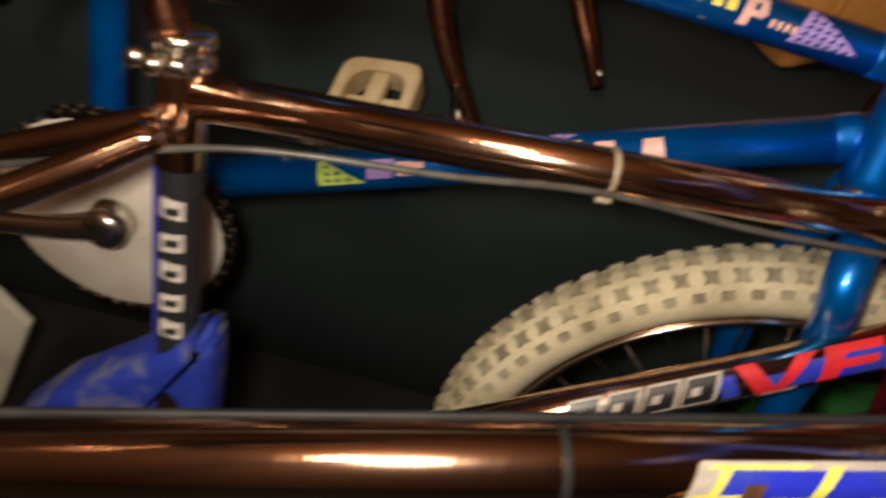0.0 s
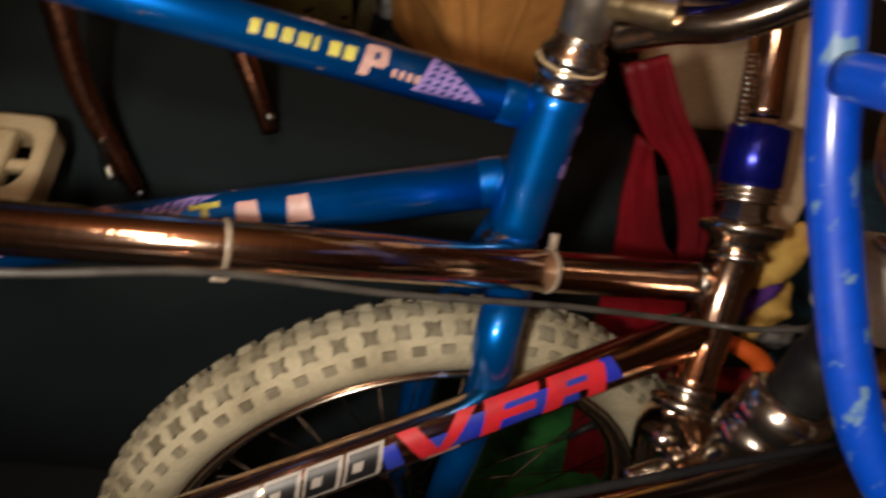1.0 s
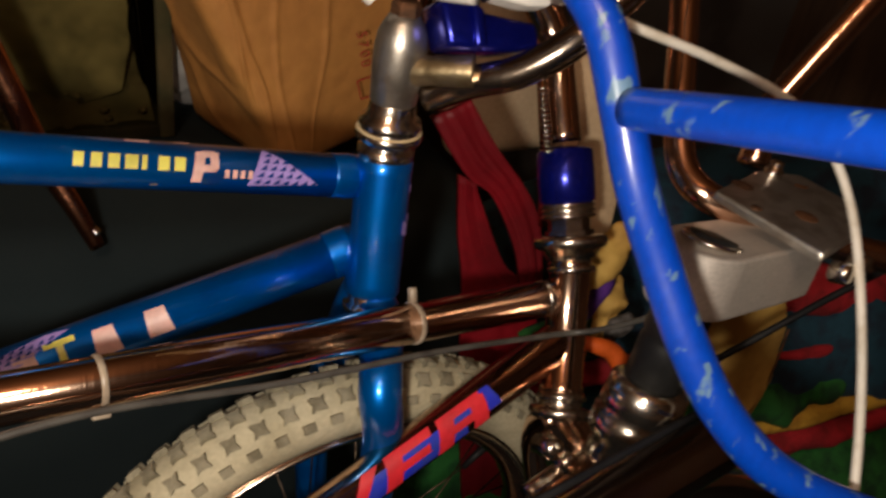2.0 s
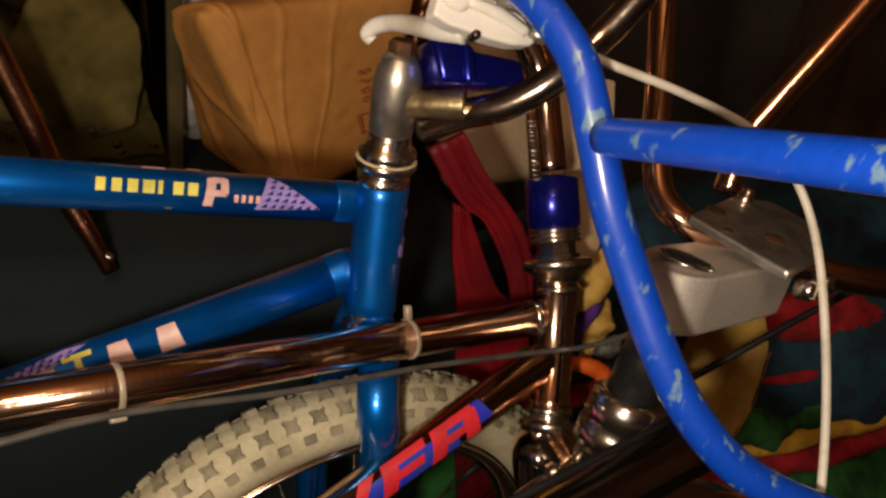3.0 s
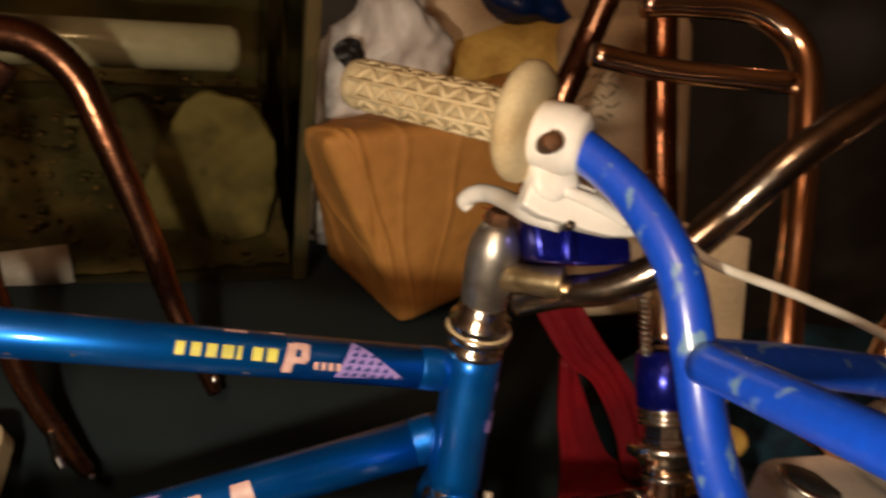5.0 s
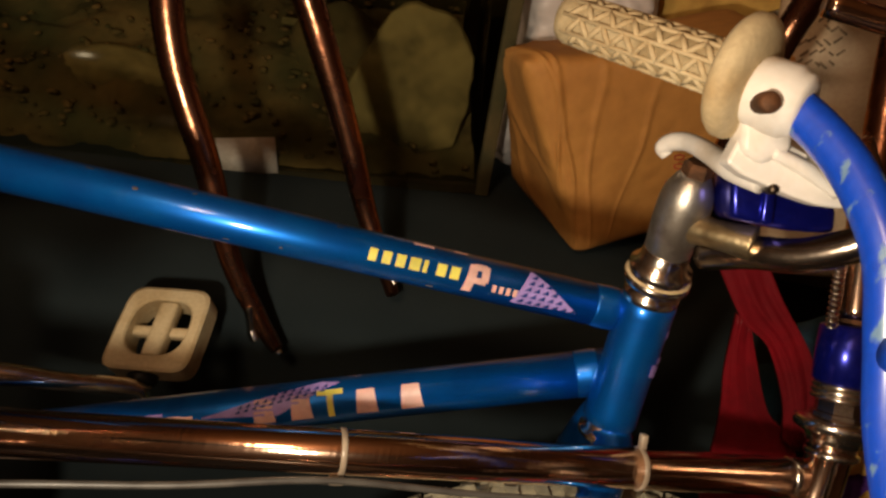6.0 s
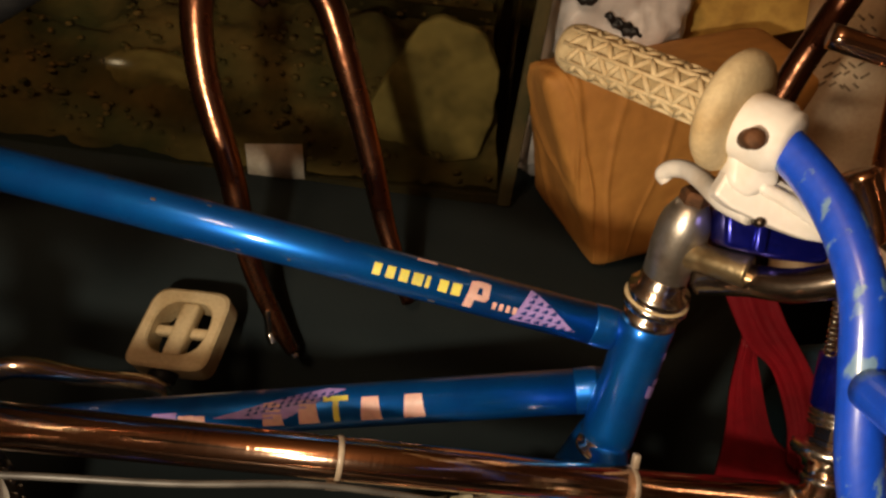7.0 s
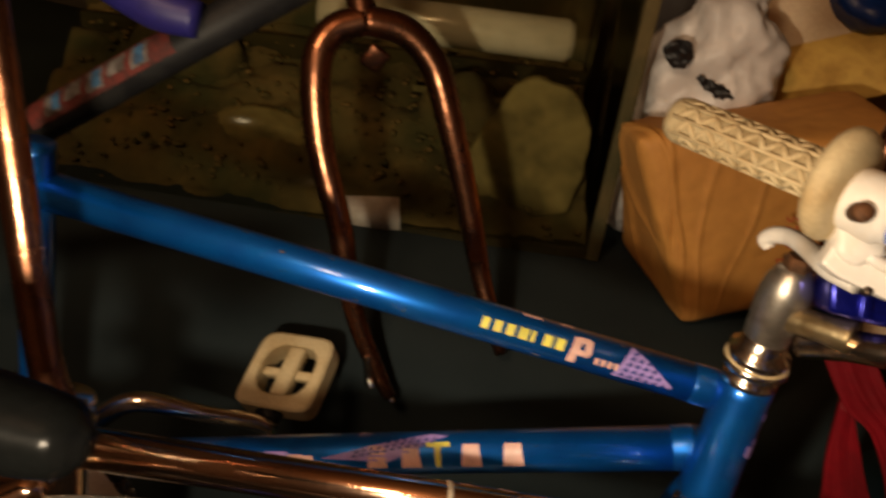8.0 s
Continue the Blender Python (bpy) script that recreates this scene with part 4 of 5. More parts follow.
plate = part("clamp_cap", prism(cap, -CAPN * 0.008, 0.0022), SILVER, tstem, "scratched aluminium bar clamp cap", False)
for hx, hy, hr in ((0.557, 0.886, 0.0085), (0.543, 0.856, 0.0042), (0.577, 0.843, 0.0085), (0.612, 0.886, 0.0080)):
    p = Vector((hx, hy, 0.0))
    p.z = cap[0].z - (CAPN.x * (hx - cap[0].x) + CAPN.y * (hy - cap[0].y)) / CAPN.z
    part("bolt_hole", lathe(p - CAPN * 0.002, p + CAPN * 0.0008, [(0, hr), (0.8, hr), (1, hr * 0.86)], 18), RUST, plate, "rusty recessed bolt")
p = Vector((0.598, 0.900, 0.742))
part("plate_bolt", lathe(p - CAPN * 0.002, p + CAPN * 0.011, [(0, 0.0072), (0.5, 0.0072), (0.55, 0.005), (0.9, 0.005), (1, 0.0035)], 12), BRIGHT, plate, "bright domed bolt")
for k in (0.0, 1.0):
    p = Vector((0.566, 0.800, 0.722)).lerp(Vector((0.590, 0.807, 0.722)), k)
    part("clamp_bolt", lathe(p, p + Vector((0.003, -0.012, 0.004)), [(0, 0.0075), (0.75, 0.0075), (1, 0.0055)], 14), BRIGHT, tstem, "bright clamp bolt head")
part("spacer", lathe(hc - TA * 0.024, hc - TA * 0.085, [(0, 0.0205), (0.4, 0.0205), (0.42, 0.019), (0.5, 0.0205), (1, 0.0205)]), BLACK, third, "black steerer spacer")
b0 = hc - TA * 0.085
part("headset", lathe(b0, b0 - TA * 0.075, [(0, 0.022), (0.05, 0.028), (0.3, 0.030), (0.34, 0.027), (0.4, 0.031), (0.6, 0.031), (0.66, 0.024), (0.8, 0.026), (1, 0.022)]), BRIGHT, third, "grimy chrome headset")
part("head_tube", lathe(b0 - TA * 0.07, b0 - TA * 0.20, [(0, 0.019), (1, 0.019)]), CHROME, third)
part("frame_tube", tube([b0 - TA * 0.10, b0 - TA * 0.13 + Vector((0.20, 0.05, -0.05)), b0 - TA * 0.2 + Vector((0.45, 0.1, -0.15))], 0.017), CHROME, third)
part("fork", tube([b0 - TA * 0.19, b0 - TA * 0.26, Vector((0.46, 0.9, 0.2)), Vector((0.47, 0.92, 0.0))], (0.017, 0.016, 0.014, 0.012)), CHROME, third)
part("handlebar", tube(SS([(0.44, 0.665, 1.126), (0.470, 0.66, 1.129), (0.527, 0.65, 1.127), (0.558, 0.64, 1.100), (0.558, 0.63, 1.049), (0.545, 0.62, 0.95), (0.533, 0.61, 0.897), (0.527, 0.600, 0.852), (0.534, 0.585, 0.830), (0.556, 0.572, 0.816), (0.585, 0.562, 0.806), (0.615, 0.548, 0.794), (0.66, 0.527, 0.780), (0.72, 0.51, 0.77)]), 0.0112, 28), CHROME, third, "tall chrome handlebar")
part("crossbar", tube(SS([(0.40, 0.662, 1.082), (0.459, 0.658, 1.076), (0.556, 0.636, 1.072)]), 0.009), CHROME, third)
part("handlebar_upright", tube(SS([(0.605, 0.61, 0.85), (0.618, 0.606, 0.885), (0.625, 0.60, 0.903), (0.697, 0.55, 1.002), (0.76, 0.51, 1.09)]), 0.0118, 28), CHROME, third)
part("brake_cable", tube(SS([(0.505, 0.64, 0.66), (0.545, 0.63, 0.68), (0.60, 0.60, 0.715), (0.66, 0.57, 0.752), (0.72, 0.55, 0.78)]), 0.0030, 10), BLACK, third, "black cable")

# its chrome top tube crosses close to the eye
NT0, NT1 = S(-0.297, 0.384, 0.534), S(0.472, 0.507, 0.680)
ntt = part("top_tube", tube([NT0, NT1], 0.0192, 32), CHROME, third)
part("seat_tube", tube([NT0 - (NT1 - NT0).normalized() * 0.01, S(-0.31, 0.40, 0.36), Vector((-0.33, 0.62, 0.0))], 0.0150), CHROME, third)
ND = (NT1 - NT0).normalized()
part("seat_post", tube([NT0, S(-0.30, 0.34, 0.70), S(-0.305, 0.335, 0.80)], 0.0125), CHROME, third)
bm = bmesh.new()
line = smooth_line(SS([(-0.028, 0.400, 0.799), (-0.040, 0.399, 0.799), (-0.075, 0.395, 0.800), (-0.16, 0.375, 0.806), (-0.25, 0.345, 0.812), (-0.33, 0.32, 0.822)]), 8)
sweep(bm, line, (0.007, 0.019, 0.023, 0.027, 0.048, 0.055), 28)
part("saddle", bm, SADDLE_BLACK, third, "black rounded vinyl saddle")
kb = (S(0.120, 0.45, 0.614) - NT0).dot(ND)
part("cable_tie", lathe(NT0 + ND * (kb - 0.0022), NT0 + ND * (kb + 0.0022), [(0, 0.0194), (0.2, 0.0210), (0.8, 0.0210), (1, 0.0194)]), BLACK, ntt, "black cable tie")
part("brake_cable", tube([NT0 + Vector((0, 0.010, 0.0215)), NT0.lerp(NT1, 0.5) + Vector((0, 0.010, 0.0220)), NT1 + Vector((0, 0.010, 0.0220))], 0.0024, 8), BLACK, ntt)
FN = Vector((0.0, -0.75, 0.65))
kd = (S(0.186, 0.46, 0.626) - NT0).dot(ND)
marks(NT0, NT1, 0.0192, [bar(kd - 0.020, kd + 0.10, -0.028, 0.006, 0.012)], GREY_STICKER, ntt, "worn grey sticker backing", FN)
for q in (bar(kd - 0.010, kd + 0.036, -0.026, 0.002, 0.014), bar(kd + 0.042, kd + 0.095, -0.026, 0.002, 0.010)):
    part("sticker", patch(bmesh.new(), NT0, NT1, 0.0192, q, FN, 0.0011), BLUE_STICKER, ntt, "blue sticker fields")
for q in (bar(kd - 0.012, kd - 0.007, -0.026, 0.004, 0.014), bar(kd - 0.006, kd + 0.040, 0.0025, 0.0045, 0.004), bar(kd + 0.012, kd + 0.030, -0.018, -0.012, 0.012), bar(kd + 0.035, kd + 0.042, -0.026, 0.004, 0.016), bar(kd + 0.055, kd + 0.07, -0.02, -0.012, 0.016), bar(kd - 0.02, kd + 0.004, -0.014, -0.010, 0.01)):
    part("sticker", patch(bmesh.new(), NT0, NT1, 0.0192, q, FN, 0.0016), LEMON, ntt, "yellow jagged sticker strokes")
marks(NT0, NT1, 0.0210, [bar(kd + 0.010, kd + 0.020, -0.012, -0.004, 0.002)], RUST, ntt, "rust spot", FN)


# blue anodised stem block lying under the lever, with its quill
block_thing = thing("anodised_stem", S(0.375, 0.61, 0.928), "deep blue anodised handlebar stem clamped on the chrome bar", "bicycle part")
part("body", slab([(0.3406, 0.9582), (0.366, 0.957), (0.372, 0.951), (0.4124, 0.9464), (0.4145, 0.9296), (0.3833, 0.9261), (0.3467, 0.9272)], SITE @ pose(0, 0.628, 0), 0.034, 0.004), ANODISED, block_thing)
part("rib", slab([(0.362, 0.956), (0.370, 0.952), (0.372, 0.927), (0.364, 0.928)], SITE @ pose(0, 0.611, 0), 0.008, 0.002), ANODISED, block_thing)
part("bolt", lathe(S(0.366, 0.622, 0.955), S(0.3665, 0.6205, 0.962), [(0, 0.007), (0.8, 0.007), (1, 0.005)], 12), SILVER, block_thing)


# ---- loose fork leaning over the table ----
fork = thing("bicycle_fork", (0.147, 1.242, 0.5), "loose smoked chrome bicycle fork standing on the black table", "fork")
part("leg", tube([(0.036, 1.177, 0.453), (0.018, 1.18, 0.480), (-0.0185, 1.19, 0.545), (-0.050, 1.205, 0.640), (-0.086, 1.225, 0.722), (-0.102, 1.245, 0.791), (-0.094, 1.264, 0.825), (-0.066, 1.280, 0.839)], (0.0075, 0.0095, 0.0115, 0.0135, 0.0150, 0.0158, 0.0158, 0.0158)), BROWN_CHROME, fork)
part("leg", tube([(0.147, 1.242, 0.502), (0.129, 1.250, 0.539), (0.104, 1.265, 0.585), (0.070, 1.280, 0.670), (0.035, 1.290, 0.751), (0.008, 1.298, 0.803), (-0.026, 1.294, 0.832), (-0.066, 1.280, 0.839)], (0.0075, 0.0095, 0.0115, 0.0135, 0.0150, 0.0158, 0.0158, 0.0158)), BROWN_CHROME, fork)
part("steerer", tube([(-0.066, 1.280, 0.838), (-0.090, 1.295, 0.89), (-0.14, 1.32, 1.01)], 0.0143), BROWN_CHROME, fork)
part("brake_boss", block(pose(-0.050, 1.276, 0.803, 10, 30, 20), (0.024, 0.008, 0.026), 0.003), BROWN_CHROME, fork)
for a, b in (((0.020, 1.180, 0.478), (0.042, 1.176, 0.440)), ((0.128, 1.251, 0.545), (0.152, 1.240, 0.502)), ((0.004, 1.176, 0.500), (0.014, 1.170, 0.462))):
    a, b = Vector(a), Vector(b)
    part("dropout", slab([(-0.004, -0.006), (0.034, -0.010), (0.040, 0.0), (0.034, 0.009), (0.024, 0.003), (0.016, 0.004), (-0.004, 0.007)], frame_of(a, b, (0.3, -0.5, 0.6)), 0.006, 0.001), BRIGHT, fork)

# ---- glass tank on the table ----
tank = thing("glass_tank", (-0.25, 1.67, TABLE_TOP), "dim glass tank with stones and moss standing on the black table", "tank")
tm = pose(0.252, 1.515, TABLE_TOP, 0, -2.5, 9)
TW, TD, THT = 0.86, 0.36, 0.42
tl = lambda x, y, z: tm @ Vector((x, y, z))
part("base", block(tm @ pose(-TW / 2, TD / 2, 0.008), (TW, TD, 0.016), 0.002), BLACKFRAME, tank, "dark green bottom trim")
front = part("front_pane", block(tm @ pose(-TW / 2, 0.003, THT / 2 + 0.008), (TW - 0.01, 0.004, THT - 0.02), 0.0), GLASS, tank, "greenish front glass")
front.visible_shadow = False
right = part("side_pane", block(tm @ pose(-0.003, TD / 2, THT / 2 + 0.008), (0.004, TD - 0.01, THT - 0.02), 0.0), GLASS, tank)
right.visible_shadow = False
part("corner_trim", block(tm @ pose(-0.007, 0.004, THT / 2), (0.018, 0.014, THT), 0.002), MOSS, tank, "dark olive corner trim")
part("corner_trim", block(tm @ pose(-0.006, TD - 0.006, THT / 2), (0.012, 0.012, THT), 0.002), BLACKFRAME, tank)
part("rim", block(tm @ pose(-TW / 2, TD - 0.06, 0.150), (TW - 0.03, 0.014, 0.062), 0.003), BLACKFRAME, tank, "dark horizontal shelf bar")
part("back_panel", block(tm @ pose(-TW / 2, TD, THT / 2), (TW, 0.006, THT), 0.0), MOSS, tank, "mossy brown back panel")


def stone(bm, c, size, seed):
    tmp = bmesh.new()
    bmesh.ops.create_icosphere(tmp, subdivisions=4, radius=1.0)
    for v in tmp.verts:
        p = v.co * 1.3 + Vector((seed, 0, seed * 2))
        k = 1 + 0.22 * noise.noise(p) + 0.06 * noise.noise(p * 4)
        v.co = Vector((v.co.x * size[0], v.co.y * size[1], v.co.z * size[2])) * k
    bmesh.ops.transform(tmp, matrix=tm @ pose(*c, 0, random.uniform(-15, 15), random.uniform(-30, 30)), verts=tmp.verts[:])
    me = bpy.data.meshes.new("tmp")
    tmp.to_mesh(me)
    tmp.free()
    bm.from_mesh(me)
    bpy.data.meshes.remove(me)
    return bm


# gravel bed
bm = bmesh.new()
gx, gy = 96, 36
vs = [[bm.verts.new(tl(-TW + 0.012 + (TW - 0.03) * i / gx, 0.012 + (TD - 0.026) * j / gy, 0.014 + 0.165 * (j / gy) ** 0.85 + 0.020 * noise.noise(Vector((i * 0.11, j * 0.2, 0))) + 0.008 * noise.noise(Vector((i * 0.45, j * 0.6, 3))) + 0.004 * noise.noise(Vector((i * 2.1, j * 2.7, 6))))) for j in range(gy + 1)] for i in range(gx + 1)]
for i in range(gx):
    for j in range(gy):
        bm.faces.new((vs[i][j], vs[i + 1][j], vs[i + 1][j + 1], vs[i][j + 1]))
part("gravel_bed", bm, MOSS, tank, "mossy brown gravel bed", True, "stuff")
for c, s, mt, lab in (((-0.22, 0.20, 0.12), (0.06, 0.04, 0.07), MOSS, "dark mossy stone"), ((-0.52, 0.15, 0.075), (0.09, 0.04, 0.035), OLIVE, "low brown stone"), ((-0.66, 0.26, 0.15), (0.10, 0.05, 0.07), MOSS, "dark mossy stone")):
    part("stone", stone(bmesh.new(), c, s, c[0] * 40), mt, tank, lab)
# loose pebbles and moss clumps over the bed
bm = bmesh.new()
for k in range(520):
    fx, fy = random.random(), random.random()
    lump = random.uniform(0.002, 0.007)
    at = tl(-TW + 0.02 + (TW - 0.05) * fx, 0.02 + (TD - 0.05) * fy, 0.020 + 0.165 * fy ** 0.85 + lump * 0.3)
    bmesh.ops.create_icosphere(bm, subdivisions=1, radius=lump, matrix=Matrix.Translation(at) @ Matrix.Rotation(random.uniform(0, 3), 4, "Z") @ Matrix.Diagonal((random.uniform(0.9, 1.8), 1, random.uniform(0.5, 0.9), 1)))
part("pebbles", bm, PEBBLE, tank, "brown pebbles and moss clumps", True, "stuff")
# flat upright stone leaning behind the front glass
bm = slab([(0.104, 0.716), (0.132, 0.731), (0.172, 0.728), (0.196, 0.712), (0.218, 0.676), (0.224, 0.612), (0.214, 0.545), (0.150, 0.516), (0.085, 0.517), (0.064, 0.538), (0.044, 0.571), (0.074, 0.645)], pose(-0.020, 1.562, 0), 0.02, 0.004)
bmesh.ops.triangulate(bm, faces=bm.faces[:])
bmesh.ops.subdivide_edges(bm, edges=bm.edges[:], cuts=4, use_grid_fill=True)
rough_cloth(bm, 0.004, 0.03, 4.0)
part("stone", bm, OLIVE, tank, "tall pointed flat olive stone")
part("filter_tube", lathe(tl(-0.42, 0.05, 0.296), tl(-0.088, 0.05, 0.296), [(0, 0.022), (0.02, 0.028), (0.97, 0.028), (1, 0.024)]), GLOSSY_GREY, tank, "glossy pale grey cylinder")
part("paper_label", block(tm @ pose(-0.325, -0.002, 0.036, 0, -6, 0), (0.075, 0.0012, 0.052), 0.0), PAPER, tank, "white paper label")
part("strip", block(tm @ pose(-0.22, 0.20, 0.152, 0, 2, 0), (0.15, 0.006, 0.010), 0.001), OLIVE, tank)


# ---- kraft bag ----
def hexa(bottom, top, nu, nv, nz):
    """A soft box between a bottom and a top quadrilateral, finely divided."""
    bm = bmesh.new()
    b, t = [Vector(p) for p in bottom], [Vector(p) for p in top]

    def at(u, v, h):
        lo = (b[0] * (1 - u) + b[1] * u) * (1 - v) + (b[3] * (1 - u) + b[2] * u) * v
        hi = (t[0] * (1 - u) + t[1] * u) * (1 - v) + (t[3] * (1 - u) + t[2] * u) * v
        return lo.lerp(hi, h)

    def sheet(f, n, m):
        g = [[bm.verts.new(f(i / n, j / m)) for j in range(m + 1)] for i in range(n + 1)]
        for i in range(n):
            for j in range(m):
                bm.faces.new((g[i][j], g[i + 1][j], g[i + 1][j + 1], g[i][j + 1]))
    sheet(lambda u, h: at(u, 0, h), nu, nz)
    sheet(lambda u, h: at(u, 1, h), nu, nz)
    sheet(lambda v, h: at(0, v, h), nv, nz)
    sheet(lambda v, h: at(1, v, h), nv, nz)
    sheet(lambda u, v: at(u, v, 0), nu, nv)
    sheet(lambda u, v: at(u, v, 1), nu, nv)
    bmesh.ops.remove_doubles(bm, verts=bm.verts[:], dist=0.0006)
    bmesh.ops.recalc_face_normals(bm, faces=bm.faces[:])
    return bm


bag = thing("paper_bag", (0.39, 1.48, TABLE_TOP), "creased brown kraft paper bag standing on the black table", "bag")
bm = hexa([(0.372, 1.392, 0.5), (0.53, 1.475, 0.53), (0.46, 1.63, 0.5), (0.287, 1.578, 0.5)],
          [(0.242, 1.400, 0.745), (0.560, 1.430, 0.80), (0.52, 1.60, 0.80), (0.232, 1.55, 0.70)], 130, 50, 90)
for _ in range(150):
    bmesh.ops.smooth_vert(bm, verts=bm.verts[:], factor=0.5, use_axis_x=True, use_axis_y=True, use_axis_z=True)
for v in bm.verts:
    v.co.x, v.co.y = 0.415 + (v.co.x - 0.415) * 1.04, 1.50 + (v.co.y - 1.50) * 1.12
bm.normal_update()
for v in bm.verts:
    ang = math.atan2(v.co.x - 0.40 + 0.5 * (v.co.y - 1.40), v.co.z - 0.40)
    far = (v.co - Vector((0.39, 1.40, 0.46))).length
    crease = 0.6 * noise.noise(Vector((ang * 2.2, far * 4.0, 1.0))) + 0.10 * abs(noise.noise(v.co * 30))
    for a0, wide, deep in ((-0.46, 0.012, 0.0065), (-0.39, 0.010, 0.0085), (-0.335, 0.011, 0.0070), (-0.20, 0.014, 0.0045), (0.06, 0.014, 0.0030)):
        bend = ang - a0 - 0.07 * noise.noise(Vector((far * 9, a0 * 30, 0)))
        crease += deep / 0.013 * math.exp(-(bend / wide) ** 2) * (0.4 + 0.6 * abs(noise.noise(Vector((far * 7, a0 * 50, 3)))))
    v.co += v.normal * (0.013 * crease - 0.003) * min(1.0, max(0.0, (v.co.z - 0.50) * 18))
    v.co.z = max(v.co.z, 0.501)
body_bag = part("bag_body", bm, KRAFT, bag)


def lettering(text, size, m, mat, parent, label):
    cu = bpy.data.curves.new("lettering", "FONT")
    cu.body, cu.size, cu.extrude = text, size, 0.0002
    cu.align_x, cu.align_y = "CENTER", "CENTER"
    tmp = new("lettering", cu)
    me = bpy.data.meshes.new_from_object(tmp.evaluated_get(bpy.context.evaluated_depsgraph_get()))
    bpy.data.objects.remove(tmp)
    me.transform(m)
    me.materials.append(mat)
    ob = new("printing", me)
    ob.parent = parent
    return tagged(ob, label)


REDINK = material("red_print", (0.40, 0.045, 0.02), 0.7, scale=60)
pt = frame_of((0.446, 1.389, 0.668), (0.470, 1.391, 0.590), (-0.1, -1, 0.1))
for k, ch in enumerate("5700"):
    lettering(ch, 0.018, pt @ pose((k - 1.5) * 0.0118, 0, 0.003), REDINK, body_bag, "faded red printed figure")
pb = frame_of((0.460, 1.396, 0.618), (0.470, 1.402, 0.595), (-0.1, -1, 0.1))
for c, s in (((0, 0.010), (0.030, 0.002)), ((0, -0.010), (0.030, 0.002)), ((-0.014, 0), (0.002, 0.02)), ((0.014, 0), (0.002, 0.02))):
    part("printing", block(pb @ pose(c[0], c[1], 0.001), (s[0], s[1], 0.0006), 0.0), REDINK, body_bag, "faded red printed line", False)


# ---- soft clutter beside the tank ----
def blob(m, size, strength, scale, seed, subdiv=5):
    bm = bmesh.new()
    bmesh.ops.create_icosphere(bm, subdivisions=subdiv, radius=1.0)
    for v in bm.verts:
        v.co = Vector((v.co.x * size[0], v.co.y * size[1], v.co.z * size[2]))
    rough_cloth(bm, strength, scale, seed)
    bmesh.ops.transform(bm, matrix=m, verts=bm.verts[:])
    return bm


poly = thing("plastic_bag", (0.33, 1.66, TABLE_TOP), "crumpled white polythene bag with black print behind the paper bag", "bag")
pbag = part("bag_body", blob(pose(0.33, 1.64, 0.70, 0, 8, 0), (0.082, 0.07, 0.20), 0.03, 0.05, 3.0), POLY, poly)
part("printing", blob(pose(0.283, 1.566, 0.800, 5, 35, 10), (0.020, 0.003, 0.018), 0.005, 0.012, 2.0, 4), BLACK_STICKER, pbag, "black printed patch")
part("printing", blob(pose(0.342, 1.568, 0.765, 5, 20, 0), (0.026, 0.003, 0.007), 0.006, 0.008, 5.0, 4), BLACK_STICKER, pbag, "black printed strokes")

boxes = thing("cardboard_box", (0.6, 1.85, TABLE_TOP), "tan cardboard box standing on the black table", "box")
part("box_body", block(pose(0.58, 1.88, 0.70, 0, 0, -8), (0.36, 0.30, 0.40), 0.003), TAN, boxes)
part("flap", block(pose(0.52, 1.70, 0.79, 55, -28, -8), (0.22, 0.10, 0.005), 0.001), YELLOW, boxes, "yellowish folded flap")
solo("cloth_cap", blob(pose(0.560, 1.74, 0.868, 0, 12, 0), (0.075, 0.05, 0.024), 0.012, 0.04, 1.0, 4), NAVY, "dark blue cloth cap on the cardboard box", "cap")

pillow = thing("patterned_cushion", (0.56, 1.36, TABLE_TOP), "beige cushion with a brown woven pattern", "cushion")
pm2 = pose(0.635, 1.44, 0.715, 0, -14, -14)
part("cover", block(pm2, (0.16, 0.06, 0.40), 0.025, None, 5), TAN, pillow)
bm = bmesh.new()
for i in range(7):
    for j in range(5):
        if random.random() < 0.8:
            block(pm2 @ pose(-0.055 + j * 0.009 + (i % 2) * 0.004 + random.uniform(-0.002, 0.002), -0.0302, 0.085 + i * 0.013 + random.uniform(-0.003, 0.003), 0, random.choice((40, -40))), (random.uniform(0.006, 0.011), 0.002, 0.0022), 0.0, bm)
part("pattern", bm, WEAVE, pillow, "brown woven pattern")

rt = thing("bicycle_frame_tube", (0.45, 1.26, 0.5), "brown chrome tube of a bicycle frame behind the grip", "bicycle part")
part("tube", tube([(0.42, 1.24, 0.5), (0.44, 1.245, 0.72), (0.452, 1.25, 0.835), (0.466, 1.25, 0.905), (0.49, 1.25, 1.02)], 0.0135), BROWN_CHROME, rt)
rt2 = thing("bicycle_frame_tube", (0.53, 1.2, 0.5), "brown chrome tube of a bicycle frame rising behind the handlebars", "bicycle part")
part("tube", tube([S(0.52, 0.76, 0.80), S(0.515, 0.75, 0.887), S(0.505, 0.75, 1.077), S(0.50, 0.75, 1.25)], 0.0140), BROWN_CHROME, rt2)


